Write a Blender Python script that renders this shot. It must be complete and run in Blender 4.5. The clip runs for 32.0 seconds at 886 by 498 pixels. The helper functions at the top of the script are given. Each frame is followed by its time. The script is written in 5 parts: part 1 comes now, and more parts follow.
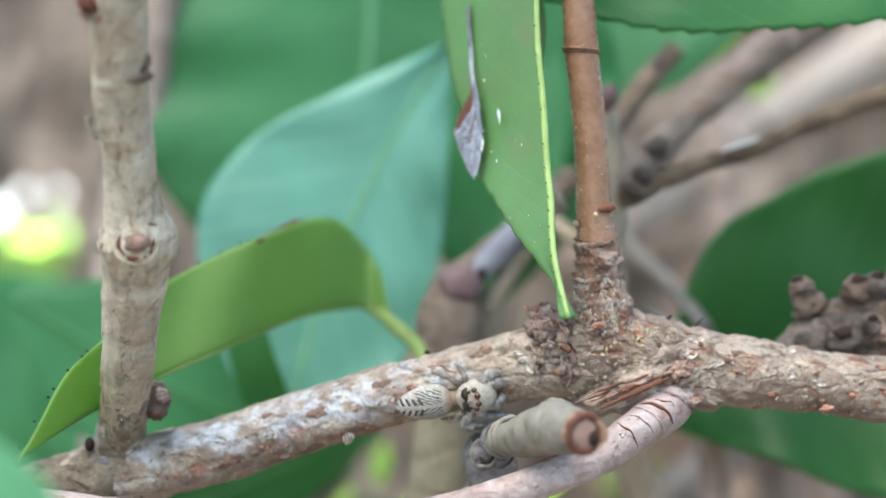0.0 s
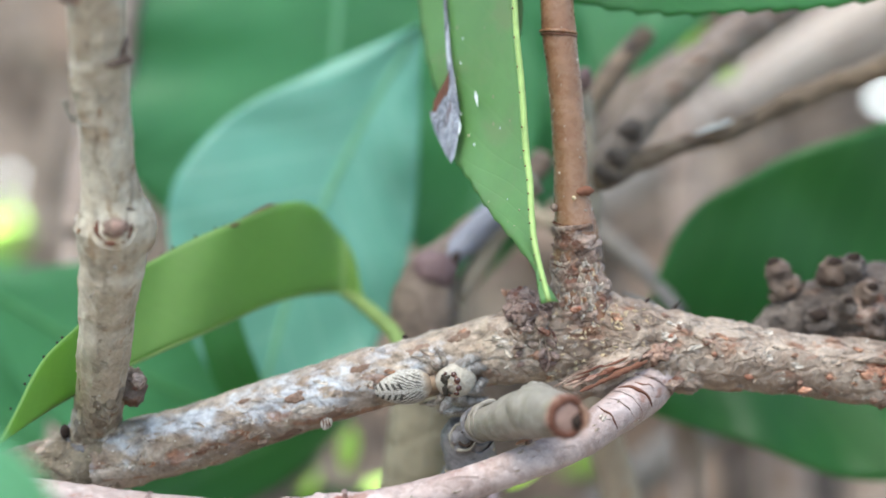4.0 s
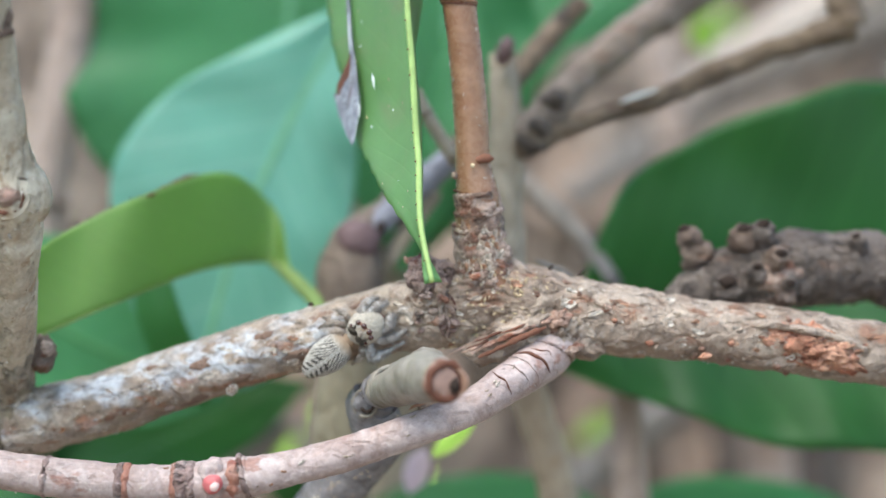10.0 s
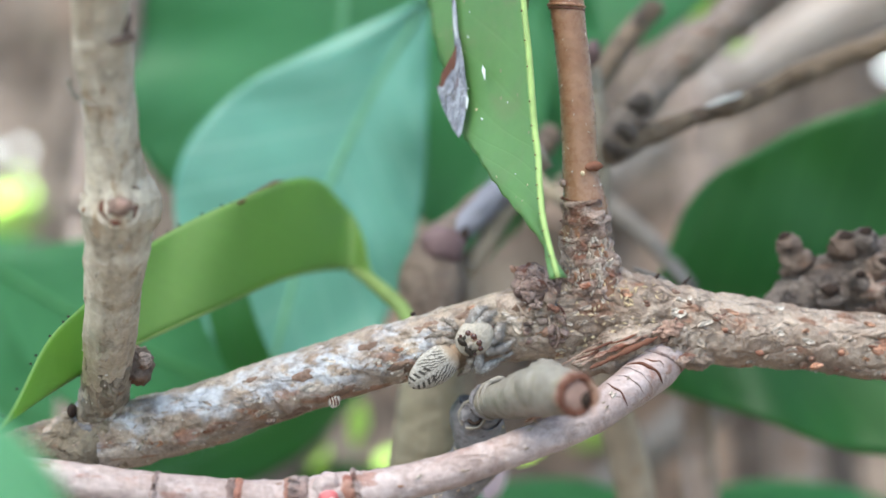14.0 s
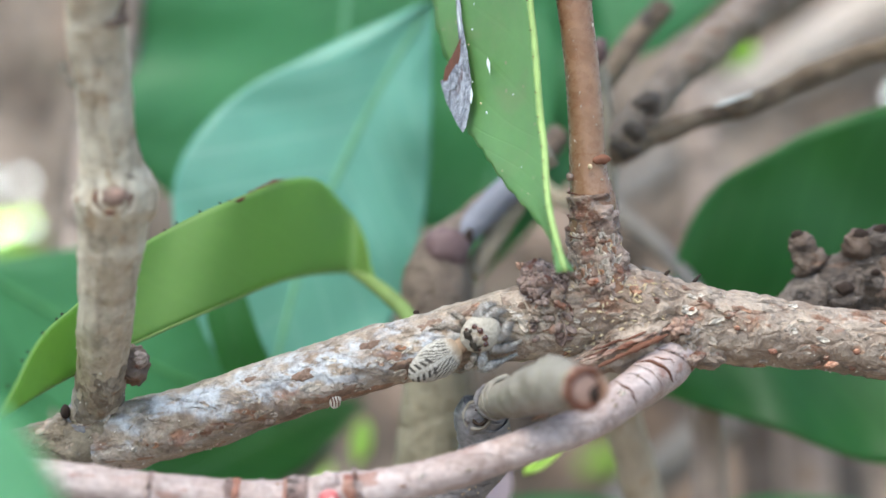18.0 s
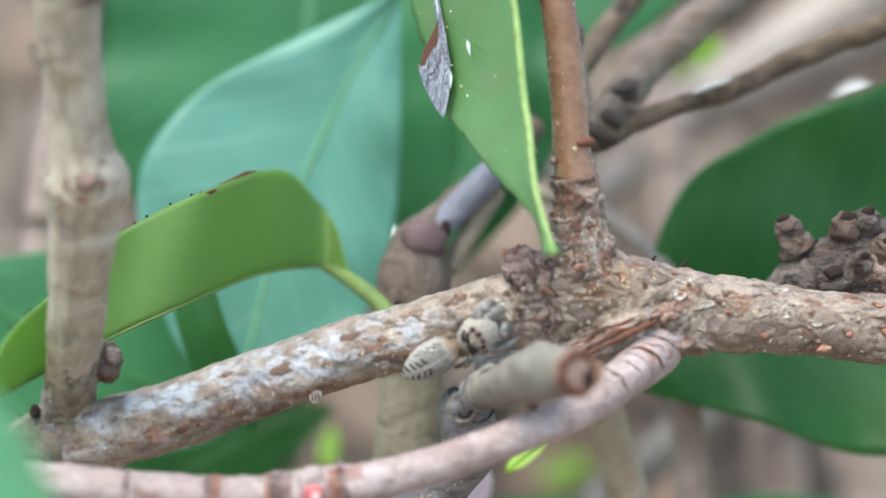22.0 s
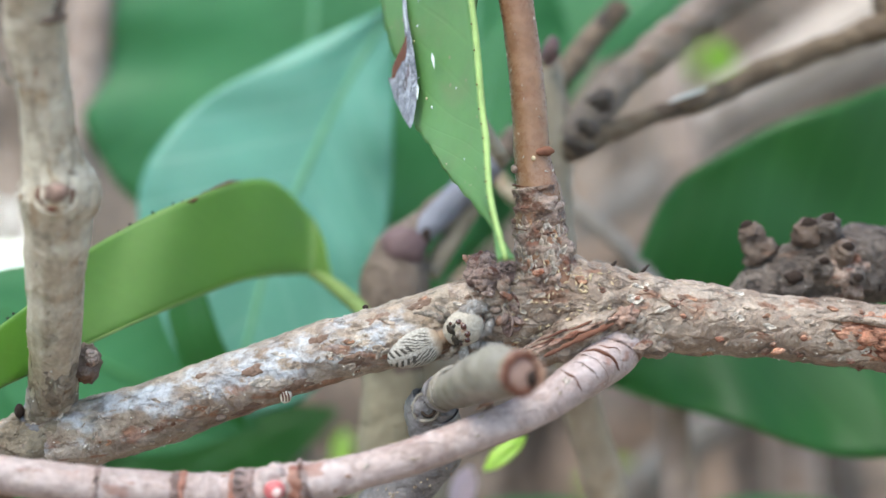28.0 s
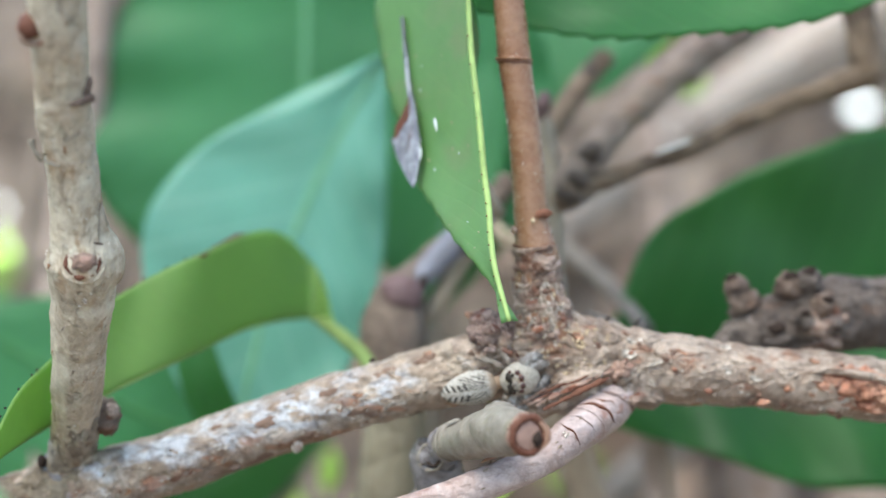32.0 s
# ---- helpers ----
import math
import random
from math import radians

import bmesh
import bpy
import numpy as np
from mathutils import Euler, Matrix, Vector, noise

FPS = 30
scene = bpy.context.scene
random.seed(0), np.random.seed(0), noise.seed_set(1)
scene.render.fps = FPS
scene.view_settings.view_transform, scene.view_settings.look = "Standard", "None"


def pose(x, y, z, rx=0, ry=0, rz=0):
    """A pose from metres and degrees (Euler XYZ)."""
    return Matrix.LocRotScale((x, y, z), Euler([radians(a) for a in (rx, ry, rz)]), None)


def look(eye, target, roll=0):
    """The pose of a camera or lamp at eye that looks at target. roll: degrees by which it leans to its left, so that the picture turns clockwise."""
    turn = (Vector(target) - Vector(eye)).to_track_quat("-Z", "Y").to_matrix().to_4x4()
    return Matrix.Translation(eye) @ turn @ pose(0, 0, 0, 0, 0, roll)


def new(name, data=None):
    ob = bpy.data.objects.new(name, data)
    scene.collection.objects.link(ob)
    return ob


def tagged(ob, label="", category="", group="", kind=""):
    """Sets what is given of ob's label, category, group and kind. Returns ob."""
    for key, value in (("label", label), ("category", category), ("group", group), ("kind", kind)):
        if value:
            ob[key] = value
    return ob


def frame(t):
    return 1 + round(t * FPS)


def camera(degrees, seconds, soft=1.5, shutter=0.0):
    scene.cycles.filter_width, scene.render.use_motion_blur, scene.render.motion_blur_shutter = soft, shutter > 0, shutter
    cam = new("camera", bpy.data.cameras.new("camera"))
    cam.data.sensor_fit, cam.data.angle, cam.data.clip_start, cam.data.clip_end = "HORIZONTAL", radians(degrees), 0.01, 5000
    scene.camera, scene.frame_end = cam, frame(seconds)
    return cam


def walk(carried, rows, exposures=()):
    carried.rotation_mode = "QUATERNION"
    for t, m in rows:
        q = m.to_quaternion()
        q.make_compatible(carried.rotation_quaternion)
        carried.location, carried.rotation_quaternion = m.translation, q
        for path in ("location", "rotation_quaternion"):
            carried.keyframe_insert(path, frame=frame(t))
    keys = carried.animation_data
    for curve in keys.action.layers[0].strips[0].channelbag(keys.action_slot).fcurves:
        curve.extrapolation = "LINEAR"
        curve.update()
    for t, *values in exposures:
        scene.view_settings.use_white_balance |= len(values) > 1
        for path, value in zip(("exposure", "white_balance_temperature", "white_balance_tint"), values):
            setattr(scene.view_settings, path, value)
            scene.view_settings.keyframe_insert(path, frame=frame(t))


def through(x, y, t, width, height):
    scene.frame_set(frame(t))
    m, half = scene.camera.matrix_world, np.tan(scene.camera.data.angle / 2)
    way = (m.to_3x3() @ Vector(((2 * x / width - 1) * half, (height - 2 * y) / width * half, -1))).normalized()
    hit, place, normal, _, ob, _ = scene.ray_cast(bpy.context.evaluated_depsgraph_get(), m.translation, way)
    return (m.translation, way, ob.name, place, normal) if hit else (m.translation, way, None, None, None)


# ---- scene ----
MM = 0.001  # the plan below is in millimetres


def view(x, y, z, yaw, pitch, roll):
    """A camera pose from millimetres and degrees; it looks along +y at no turn."""
    a, b = radians(yaw), radians(pitch)
    eye = Vector((x, y, z)) * MM
    return look(eye, eye + Vector((-math.sin(a) * math.cos(b), math.cos(a) * math.cos(b), math.sin(b))), roll)


# ---- camera ----
cam = camera(26, 32.0, soft=1.6)
cam.data.dof.use_dof = True
cam.data.dof.focus_distance = 0.1605
cam.data.dof.aperture_fstop = 13.8
PATH = [
    (0, -17.77, -165.85, 10.72, 0.98, -0.15, 0.85),
    (0.5, -14.29, -168.01, 10.79, 1.81, -0.08, 0.80),
    (1, -11.66, -167.43, 10.51, 2.33, -0.12, 0.71),
    (1.5, -11.60, -165.11, 9.69, 1.90, -0.07, 0.82),
    (2, -14.35, -166.00, 9.65, 1.44, -0.14, 0.72),
    (2.5, -16.85, -167.08, 10.69, 0.58, -0.35, 0.81),
    (4.5, -20.92, -163.95, 10.63, -0.71, -0.61, 0.59),
    (5, -20.96, -162.80, 9.39, -0.60, -0.33, 0.58),
    (5.5, -24.60, -162.48, 7.92, -1.47, -0.02, 0.66),
    (6, -23.19, -162.18, 7.86, -1.27, -0.03, 0.68),
    (6.5, -26.13, -158.90, 7.52, -1.58, -0.39, 0.82),
    (7, -24.97, -159.81, 7.37, -1.09, -0.34, 0.72),
    (7.5, -20.88, -161.88, 8.05, 0.06, -0.48, 0.58),
    (8, -16.82, -161.58, 6.52, 1.22, -0.17, 0.46),
    (8.5, -12.02, -161.60, 7.07, 1.64, -0.32, 0.35),
    (9, -13.27, -165.05, 10.05, 1.29, -1.19, 0.43),
    (9.5, -11.13, -166.80, 10.89, 1.18, -1.50, 0.42),
    (10, -3.67, -166.60, 9.84, 2.23, -1.25, 0.32),
    (10.5, -8.48, -166.44, 9.18, 1.02, -1.17, 0.50),
    (11, -22.79, -165.55, 9.31, -1.78, -1.19, 0.69),
    (11.5, -28.44, -166.83, 9.46, -2.27, -1.25, 0.88),
    (12, -25.51, -168.69, 9.96, -1.16, -1.26, 0.69),
    (12.5, -23.18, -168.28, 11.13, -0.56, -1.53, 0.55),
    (13, -21.39, -166.27, 11.04, -0.21, -1.39, 0.39),
    (13.5, -19.26, -166.50, 10.86, 0.24, -1.41, 0.35),
    (14, -20.24, -163.92, 11.31, -0.31, -1.54, 0.32),
    (14.5, -18.73, -163.16, 10.10, 0.10, -1.26, 0.23),
    (16.5, -24.63, -162.67, 8.45, -1.98, -0.52, 0.46),
    (17, -19.78, -160.88, 6.18, -0.28, 0.28, 0.33),
    (17.5, -17.86, -160.50, 5.58, 0.18, 0.47, 0.39),
    (18, -20.09, -159.68, 6.75, -0.15, -0.07, 0.27),
    (18.5, -19.24, -158.61, 3.47, -0.02, 0.50, -0.00),
    (19, -14.96, -158.51, 2.34, 0.99, 0.69, -0.16),
    (19.5, -15.38, -158.60, 2.56, 0.91, 0.63, -0.36),
    (20, -13.49, -158.24, 1.84, 1.27, 0.72, -0.38),
    (20.5, -10.42, -156.27, 2.38, 0.60, -0.36, -0.64),
    (21, -16.26, -156.97, 4.29, -1.55, 0.38, -0.54),
    (21.5, -17.68, -155.36, 4.35, -1.77, 0.22, -0.72),
    (22, -23.44, -154.96, 3.37, -1.95, 0.80, -0.65),
    (22.5, -23.03, -156.68, 1.53, -1.03, 1.47, -0.67),
    (23, -24.82, -157.08, 0.74, -1.10, 1.75, -0.64),
    (23.5, -21.82, -156.82, 1.30, -0.64, 1.69, -0.73),
    (24, -17.97, -155.91, 1.22, 0.87, 1.72, -0.86),
    (24.5, -14.06, -157.49, 1.55, 1.13, 1.67, -0.88),
    (25, -17.13, -156.34, 0.65, 0.43, 1.88, -0.93),
    (25.5, -17.77, -156.96, 1.07, -0.22, 1.65, -0.82),
    (27.5, -13.14, -159.52, 1.98, 1.08, 1.33, -0.84),
    (28, -12.86, -160.89, 2.88, 0.84, 1.11, -0.73),
    (28.5, -12.70, -161.41, 3.95, 0.68, 0.92, -0.85),
    (29, -14.59, -162.88, 4.84, 0.10, 0.77, -0.87),
    (29.5, -11.63, -163.16, 4.39, 0.79, 0.81, -0.84),
    (30, -13.06, -164.99, 5.97, 0.37, 0.44, -0.93),
    (30.5, -12.01, -169.57, 11.22, 0.45, -0.72, -1.02),
    (31, -14.03, -169.28, 11.23, 0.22, -0.28, -1.03),
    (31.5, -17.89, -167.80, 11.34, -0.72, -0.25, -0.98),
    (32, -17.76, -169.28, 11.41, -0.78, -0.12, -0.85),
]
walk(cam, [(t, view(*row)) for t, *row in PATH], exposures=[(0, 1.30, 6520, 3), (32, 1.30, 6520, 3)])

# ---- light ----
world = bpy.data.worlds.new("sky")
scene.world = world
world.use_nodes = True
sky = world.node_tree.nodes.new("ShaderNodeTexSky")
sky.sky_type, sky.sun_disc = "NISHITA", False
sky.sun_elevation, sky.sun_rotation = radians(58), radians(205)
world.node_tree.links.new(sky.outputs[0], world.node_tree.nodes["Background"].inputs[0])
world.node_tree.nodes["Background"].inputs[1].default_value = 0.15
sun = new("sun", bpy.data.lights.new("sun", "SUN"))
sun.data.energy, sun.data.angle, sun.data.color = 1.5, radians(40), (1.0, 0.95, 0.88)
sun.matrix_world = look((-0.3, -0.45, 1.0), (0, 0, 0))


# ---- materials ----
class Nodes:
    """Short hand for a node material."""

    def __init__(self, name):
        self.mat = bpy.data.materials.new(name)
        self.mat.use_nodes = True
        self.tree = self.mat.node_tree
        self.bsdf = self.tree.nodes["Principled BSDF"]
        self.out = self.tree.nodes["Material Output"]
        self.coord = self.tree.nodes.new("ShaderNodeTexCoord")

    def add(self, kind, **inputs):
        node = self.tree.nodes.new(kind)
        for key, value in inputs.items():
            self.put(node, key.replace("_", " "), value)
        return node

    def put(self, node, key, value):
        key = int(key) if key.isdigit() else key
        if isinstance(value, bpy.types.NodeSocket):
            self.tree.links.new(value, node.inputs[key])
        else:
            node.inputs[key].default_value = value

    def noise(self, scale, detail=4.0, rough=0.55, vector=None, warp=0.0):
        node = self.add("ShaderNodeTexNoise", Scale=scale, Detail=detail, Roughness=rough, Distortion=warp)
        self.put(node, "Vector", vector or self.coord.outputs["Object"])
        return node.outputs["Fac"]

    def cells(self, scale, vector=None, feature="F1", out="Distance"):
        node = self.add("ShaderNodeTexVoronoi", Scale=scale)
        node.feature = feature
        self.put(node, "Vector", vector or self.coord.outputs["Object"])
        return node.outputs[out]

    def stretch(self, x, y, z):
        node = self.add("ShaderNodeMapping")
        self.put(node, "Vector", self.coord.outputs["Object"])
        node.inputs["Scale"].default_value = (x, y, z)
        return node.outputs[0]

    def step(self, value, low, high):
        node = self.add("ShaderNodeMapRange")
        node.interpolation_type = "SMOOTHSTEP"
        for key, v in zip(("Value", "From Min", "From Max"), (value, low, high)):
            self.put(node, key, v)
        return node.outputs[0]

    def math(self, op, a, b=0.0):
        node = self.tree.nodes.new("ShaderNodeMath")
        node.operation = op
        self.put(node, "0", a), self.put(node, "1", b)
        return node.outputs[0]

    def mix(self, fac, a, b, blend="MIX"):
        node = self.tree.nodes.new("ShaderNodeMix")
        node.data_type, node.blend_type = "RGBA", blend
        for key, v in ((0, fac), (6, a), (7, b)):
            if isinstance(v, bpy.types.NodeSocket):
                self.tree.links.new(v, node.inputs[key])
            else:
                node.inputs[key].default_value = (*v, 1.0) if key and len(v) == 3 else v
        return node.outputs[2]

    def bump(self, height, strength, distance):
        node = self.add("ShaderNodeBump", Strength=strength, Distance=distance, Height=height)
        return node.outputs[0]

    def done(self, color, rough=0.7, normal=None, spec=0.3):
        self.put(self.bsdf, "Base Color", color if isinstance(color, bpy.types.NodeSocket) else (*color, 1))
        self.put(self.bsdf, "Roughness", rough)
        self.put(self.bsdf, "Specular IOR Level", spec)
        if normal:
            self.put(self.bsdf, "Normal", normal)
        return self.mat


def bark(name, base, light, dark, rust, lichen=0.0, fine=1.0, rusty=0.5, gloss=0.55, axis="x", cracks=0.75, chips=0.5, gritty=0.5, relief=1.0):
    """Twig bark: mottled ground, small plates, dark fissures, rust coloured patches, painted bright glints and pale
    lichen.
    """
    n = Nodes(name)
    long = (0.45, 1, 1) if axis == "x" else (1, 1, 0.3)
    grain, patch = n.noise(3000 * fine, 6, 0.7), n.noise(430 * fine, 5, 0.65, warp=0.8)
    bent = n.tree.nodes.new("ShaderNodeVectorMath")
    bent.operation = "ADD"
    n.put(bent, "0", n.stretch(*long))
    wobble = n.add("ShaderNodeTexNoise", Scale=1500 * fine, Detail=3.0)
    shrink = n.tree.nodes.new("ShaderNodeVectorMath")
    shrink.operation = "SCALE"
    n.put(wobble, "Vector", n.coord.outputs["Object"])
    n.put(shrink, "0", wobble.outputs["Color"])
    shrink.inputs["Scale"].default_value = 0.0007 / fine
    n.put(bent, "1", shrink.outputs[0])
    plates = n.cells(1000 * fine, bent.outputs[0], out="Color")
    seams = n.cells(1000 * fine, bent.outputs[0], "DISTANCE_TO_EDGE")
    color = n.mix(n.step(patch, 0.34, 0.66), base, light)
    color = n.mix(n.math("MULTIPLY", n.step(plates, 0.5, 0.8), chips), color, tuple(min(0.75, c * 1.3 + 0.03) for c in light))
    color = n.mix(n.math("MULTIPLY", n.step(plates, 0.42, 0.2), chips), color, tuple(0.6 * c + 0.2 * d for c, d in zip(base, dark)))
    color = n.mix(n.step(n.noise(850 * fine, 4, 0.6, n.stretch(*long)), 0.64 - 0.18 * rusty, 0.72 - 0.13 * rusty), color, rust)
    fissure = n.step(n.noise(1300 * fine, 6, 0.7, n.stretch(*long), 0.9), 0.44, 0.34)
    color = n.mix(n.math("MULTIPLY", fissure, cracks), color, dark)
    color = n.mix(n.math("MULTIPLY", n.step(seams, 0.10, 0.0), 0.5 * chips), color, dark)
    if lichen:
        # the crust grows along the upper front of the leaning branch, in a broken band
        split = n.add("ShaderNodeSeparateXYZ", Vector=n.coord.outputs["Object"])
        above = n.math("SUBTRACT", split.outputs[2], n.math("ADD", n.math("MULTIPLY", split.outputs[0], 0.295), 0.00435))
        ragged = n.math("ADD", above, n.math("MULTIPLY", n.math("SUBTRACT", n.noise(330, 5, 0.65), 0.5), 0.0055))
        band = n.math("MULTIPLY", n.step(ragged, -0.0007, 0.0001), n.step(ragged, 0.0030, 0.0017))
        patches = n.step(n.noise(170, 4, 0.6, n.stretch(0.5, 1, 1)), 0.55 - 0.13 * lichen, 0.62 - 0.10 * lichen)
        broken = n.step(n.noise(900, 5, 0.7, n.stretch(0.5, 1, 1)), 0.36, 0.50)
        color = n.mix(n.math("MULTIPLY", n.math("MULTIPLY", patches, broken), n.math("ADD", 0.12, n.math("MULTIPLY", band, 0.82))), color, n.mix(n.noise(420, 3), (0.54, 0.52, 0.51), (0.70, 0.71, 0.75)))
        streak = n.step(n.noise(420, 4, 0.55, n.stretch(0.3, 1, 1.3)), 0.56, 0.60)
        color = n.mix(n.math("MULTIPLY", n.math("MULTIPLY", streak, n.step(ragged, 0.0012, -0.0004)), 0.8), color, rust)
    color = n.mix(gritty, color, n.mix(n.step(grain, 0.25, 0.75), (0.12, 0.12, 0.12), (0.88, 0.88, 0.88)), "OVERLAY")
    # pale specks mixed into the colour as tiny glints
    color = n.mix(n.math("MULTIPLY", n.step(n.noise(4200 * fine, 2), 0.66, 0.74), 0.5 * chips), color, (0.62, 0.58, 0.52))
    height = n.math("ADD", n.math("MULTIPLY", grain, 0.5), n.math("SUBTRACT", n.math("ADD", patch, n.math("MULTIPLY", n.step(seams, 0.0, 0.15), 0.5 * chips)), n.math("MULTIPLY", fissure, cracks)))
    shine = n.math("ADD", gloss - 0.2, n.math("MULTIPLY", grain, 0.4))
    return n.done(color, shine, n.bump(height, 0.9, relief * 0.00045 / max(fine, 0.3)), 0.4)


def leaf_material(name, top, vein, gloss=0.35, through=(0.25, 0.5, 0.06), amount=0.35, speck=0.0, veins=0.6, blotch=0.0):
    """A leaf blade with side veins by its own length and width, and some light coming through."""
    n = Nodes(name)
    split = n.add("ShaderNodeSeparateXYZ", Vector=n.coord.outputs["UV"])
    along, across = split.outputs[0], n.math("ABSOLUTE", n.math("SUBTRACT", split.outputs[1], 0.5))
    wave = n.math("SINE", n.math("MULTIPLY", n.math("ADD", n.math("SUBTRACT", along, n.math("MULTIPLY", across, 0.42)), n.math("MULTIPLY", n.noise(60, 2), 0.05)), 62.0))
    lines = n.math("MULTIPLY", n.step(wave, 0.9, 1.0), veins)
    middle = n.step(across, 0.02, 0.006)
    color = n.mix(n.step(n.noise(55, 3), 0.3, 0.75), top, tuple(c * 1.35 for c in top))
    color = n.mix(n.math("MULTIPLY", n.noise(900, 3), 0.35), color, tuple(c * 0.6 for c in top))
    color = n.mix(n.math("MULTIPLY", n.math("MAXIMUM", lines, middle), 0.5), color, vein)
    if blotch:
        color = n.mix(n.math("MULTIPLY", n.step(n.noise(130, 4, 0.6, warp=0.6), 0.5, 0.7), blotch), color, tuple(0.5 * c + 0.5 * d for c, d in zip(top, (0.42, 0.34, 0.22))))
    if speck:
        color = n.mix(n.step(n.cells(420), 0.09 * speck, 0.05 * speck), color, (0.45, 0.42, 0.25))
    n.done(color, gloss, n.bump(n.math("ADD", n.math("MULTIPLY", n.noise(1500, 3), 0.2), n.math("MULTIPLY", lines, -0.6)), 0.35, 0.0002), 0.5)
    shine = n.add("ShaderNodeBsdfTranslucent", Color=n.mix(0.5, color, through))
    both = n.add("ShaderNodeMixShader", Fac=amount)
    n.tree.links.new(n.bsdf.outputs[0], both.inputs[1])
    n.tree.links.new(shine.outputs[0], both.inputs[2])
    n.tree.links.new(both.outputs[0], n.out.inputs[0])
    return n.mat


def plain(name, color, rough=0.6, vary=0.3, scale=900, spec=0.3, bump=0.0001):
    n = Nodes(name)
    f = n.noise(scale, 4)
    return n.done(n.mix(f, tuple(c * (1 - vary) for c in color), tuple(min(1, c * (1 + vary)) for c in color)), rough, n.bump(f, 0.5, bump), spec)


BARK_MAIN = bark("bark_main", (0.315, 0.22, 0.16), (0.48, 0.375, 0.295), (0.11, 0.07, 0.05), (0.31, 0.165, 0.105), fine=0.55, rusty=0.35, cracks=0.4, chips=0.4, gritty=0.4, gloss=0.40)
BARK_LICHEN = bark("bark_lichen", (0.32, 0.22, 0.155), (0.47, 0.37, 0.28), (0.13, 0.08, 0.055), (0.34, 0.16, 0.09), lichen=1.2, fine=0.45, rusty=0.35, cracks=0.3, chips=0.3, gritty=0.5, gloss=0.42)
BARK_PALE = bark("bark_pale", (0.42, 0.325, 0.23), (0.60, 0.51, 0.395), (0.22, 0.155, 0.10), (0.38, 0.27, 0.175), fine=0.6, rusty=0.35, axis="z", cracks=0.35, chips=0.2, gritty=0.25, relief=0.5)
BARK_STEM = bark("bark_stem", (0.24, 0.115, 0.063), (0.31, 0.17, 0.10), (0.14, 0.07, 0.045), (0.22, 0.095, 0.05), fine=0.5, rusty=0.15, gloss=0.28, axis="z", cracks=0.12, chips=0.06, gritty=0.16, relief=0.14)
BARK_SCALY = bark("bark_scaly", (0.27, 0.165, 0.12), (0.42, 0.31, 0.25), (0.05, 0.03, 0.02), (0.21, 0.09, 0.055), fine=0.9, rusty=0.6)
BARK_PINK = bark("bark_pink", (0.40, 0.285, 0.25), (0.55, 0.44, 0.41), (0.24, 0.15, 0.12), (0.37, 0.21, 0.17), fine=0.6, rusty=0.25, cracks=0.25, chips=0.2, gritty=0.25, gloss=0.45, relief=0.4)
BARK_GREY = bark("bark_grey", (0.175, 0.148, 0.115), (0.30, 0.262, 0.212), (0.08, 0.07, 0.06), (0.25, 0.215, 0.15), fine=0.7, rusty=0.3, gloss=0.42, cracks=0.15, chips=0.1, gritty=0.2, relief=0.2)
BARK_DARK = bark("bark_dark", (0.16, 0.145, 0.145), (0.29, 0.265, 0.265), (0.06, 0.05, 0.05), (0.20, 0.14, 0.11), fine=0.8, rusty=0.25, cracks=0.35, chips=0.2, gritty=0.3, relief=0.5)
BARK_FAR = bark("bark_far", (0.17, 0.12, 0.09), (0.27, 0.205, 0.16), (0.08, 0.05, 0.04), (0.17, 0.10, 0.07), fine=0.35, rusty=0.3, gritty=0.15, cracks=0.35, chips=0.15)
WOUND = bark("wound_wood", (0.45, 0.165, 0.095), (0.58, 0.31, 0.20), (0.10, 0.04, 0.03), (0.26, 0.09, 0.05), fine=0.9, rusty=0.5)
NODE_RED = bark("node_red", (0.36, 0.15, 0.10), (0.44, 0.24, 0.18), (0.16, 0.07, 0.05), (0.30, 0.11, 0.08), fine=0.6, rusty=0.3, cracks=0.3, chips=0.2, gritty=0.25, relief=0.5, gloss=0.42)
BARK_RIDGE = bark("bark_ridge", (0.27, 0.17, 0.145), (0.38, 0.28, 0.25), (0.09, 0.06, 0.05), (0.27, 0.14, 0.11), fine=0.6, rusty=0.3, gloss=0.42)
BARK_STAINED = bark("bark_stained", (0.15, 0.11, 0.07), (0.25, 0.195, 0.13), (0.05, 0.035, 0.025), (0.19, 0.10, 0.06), fine=0.6, rusty=0.5, cracks=0.35, chips=0.25, gritty=0.35, gloss=0.45)
BARK_FOOT = bark("bark_foot", (0.24, 0.185, 0.13), (0.36, 0.29, 0.215), (0.09, 0.065, 0.045), (0.24, 0.15, 0.09), fine=0.6, rusty=0.3, axis="z", cracks=0.4, gritty=0.3, relief=0.6)
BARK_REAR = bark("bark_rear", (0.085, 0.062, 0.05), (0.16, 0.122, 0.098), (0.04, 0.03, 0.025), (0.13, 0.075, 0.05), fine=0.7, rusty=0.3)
BARK_KNOB = bark("bark_knob", (0.13, 0.083, 0.06), (0.23, 0.165, 0.125), (0.05, 0.035, 0.025), (0.19, 0.10, 0.06), fine=0.6, rusty=0.4, cracks=0.4, chips=0.2, gritty=0.3)
BARK_BUD = bark("bark_bud", (0.21, 0.12, 0.085), (0.35, 0.235, 0.18), (0.10, 0.06, 0.045), (0.33, 0.16, 0.10), fine=0.9, rusty=0.4, cracks=0.3, chips=0.2, gritty=0.3, gloss=0.42)
BARK_NODE = bark("bark_node", (0.075, 0.055, 0.042), (0.14, 0.105, 0.085), (0.03, 0.02, 0.015), (0.10, 0.06, 0.04), fine=0.35, rusty=0.3, gritty=0.15, cracks=0.3, chips=0.15)
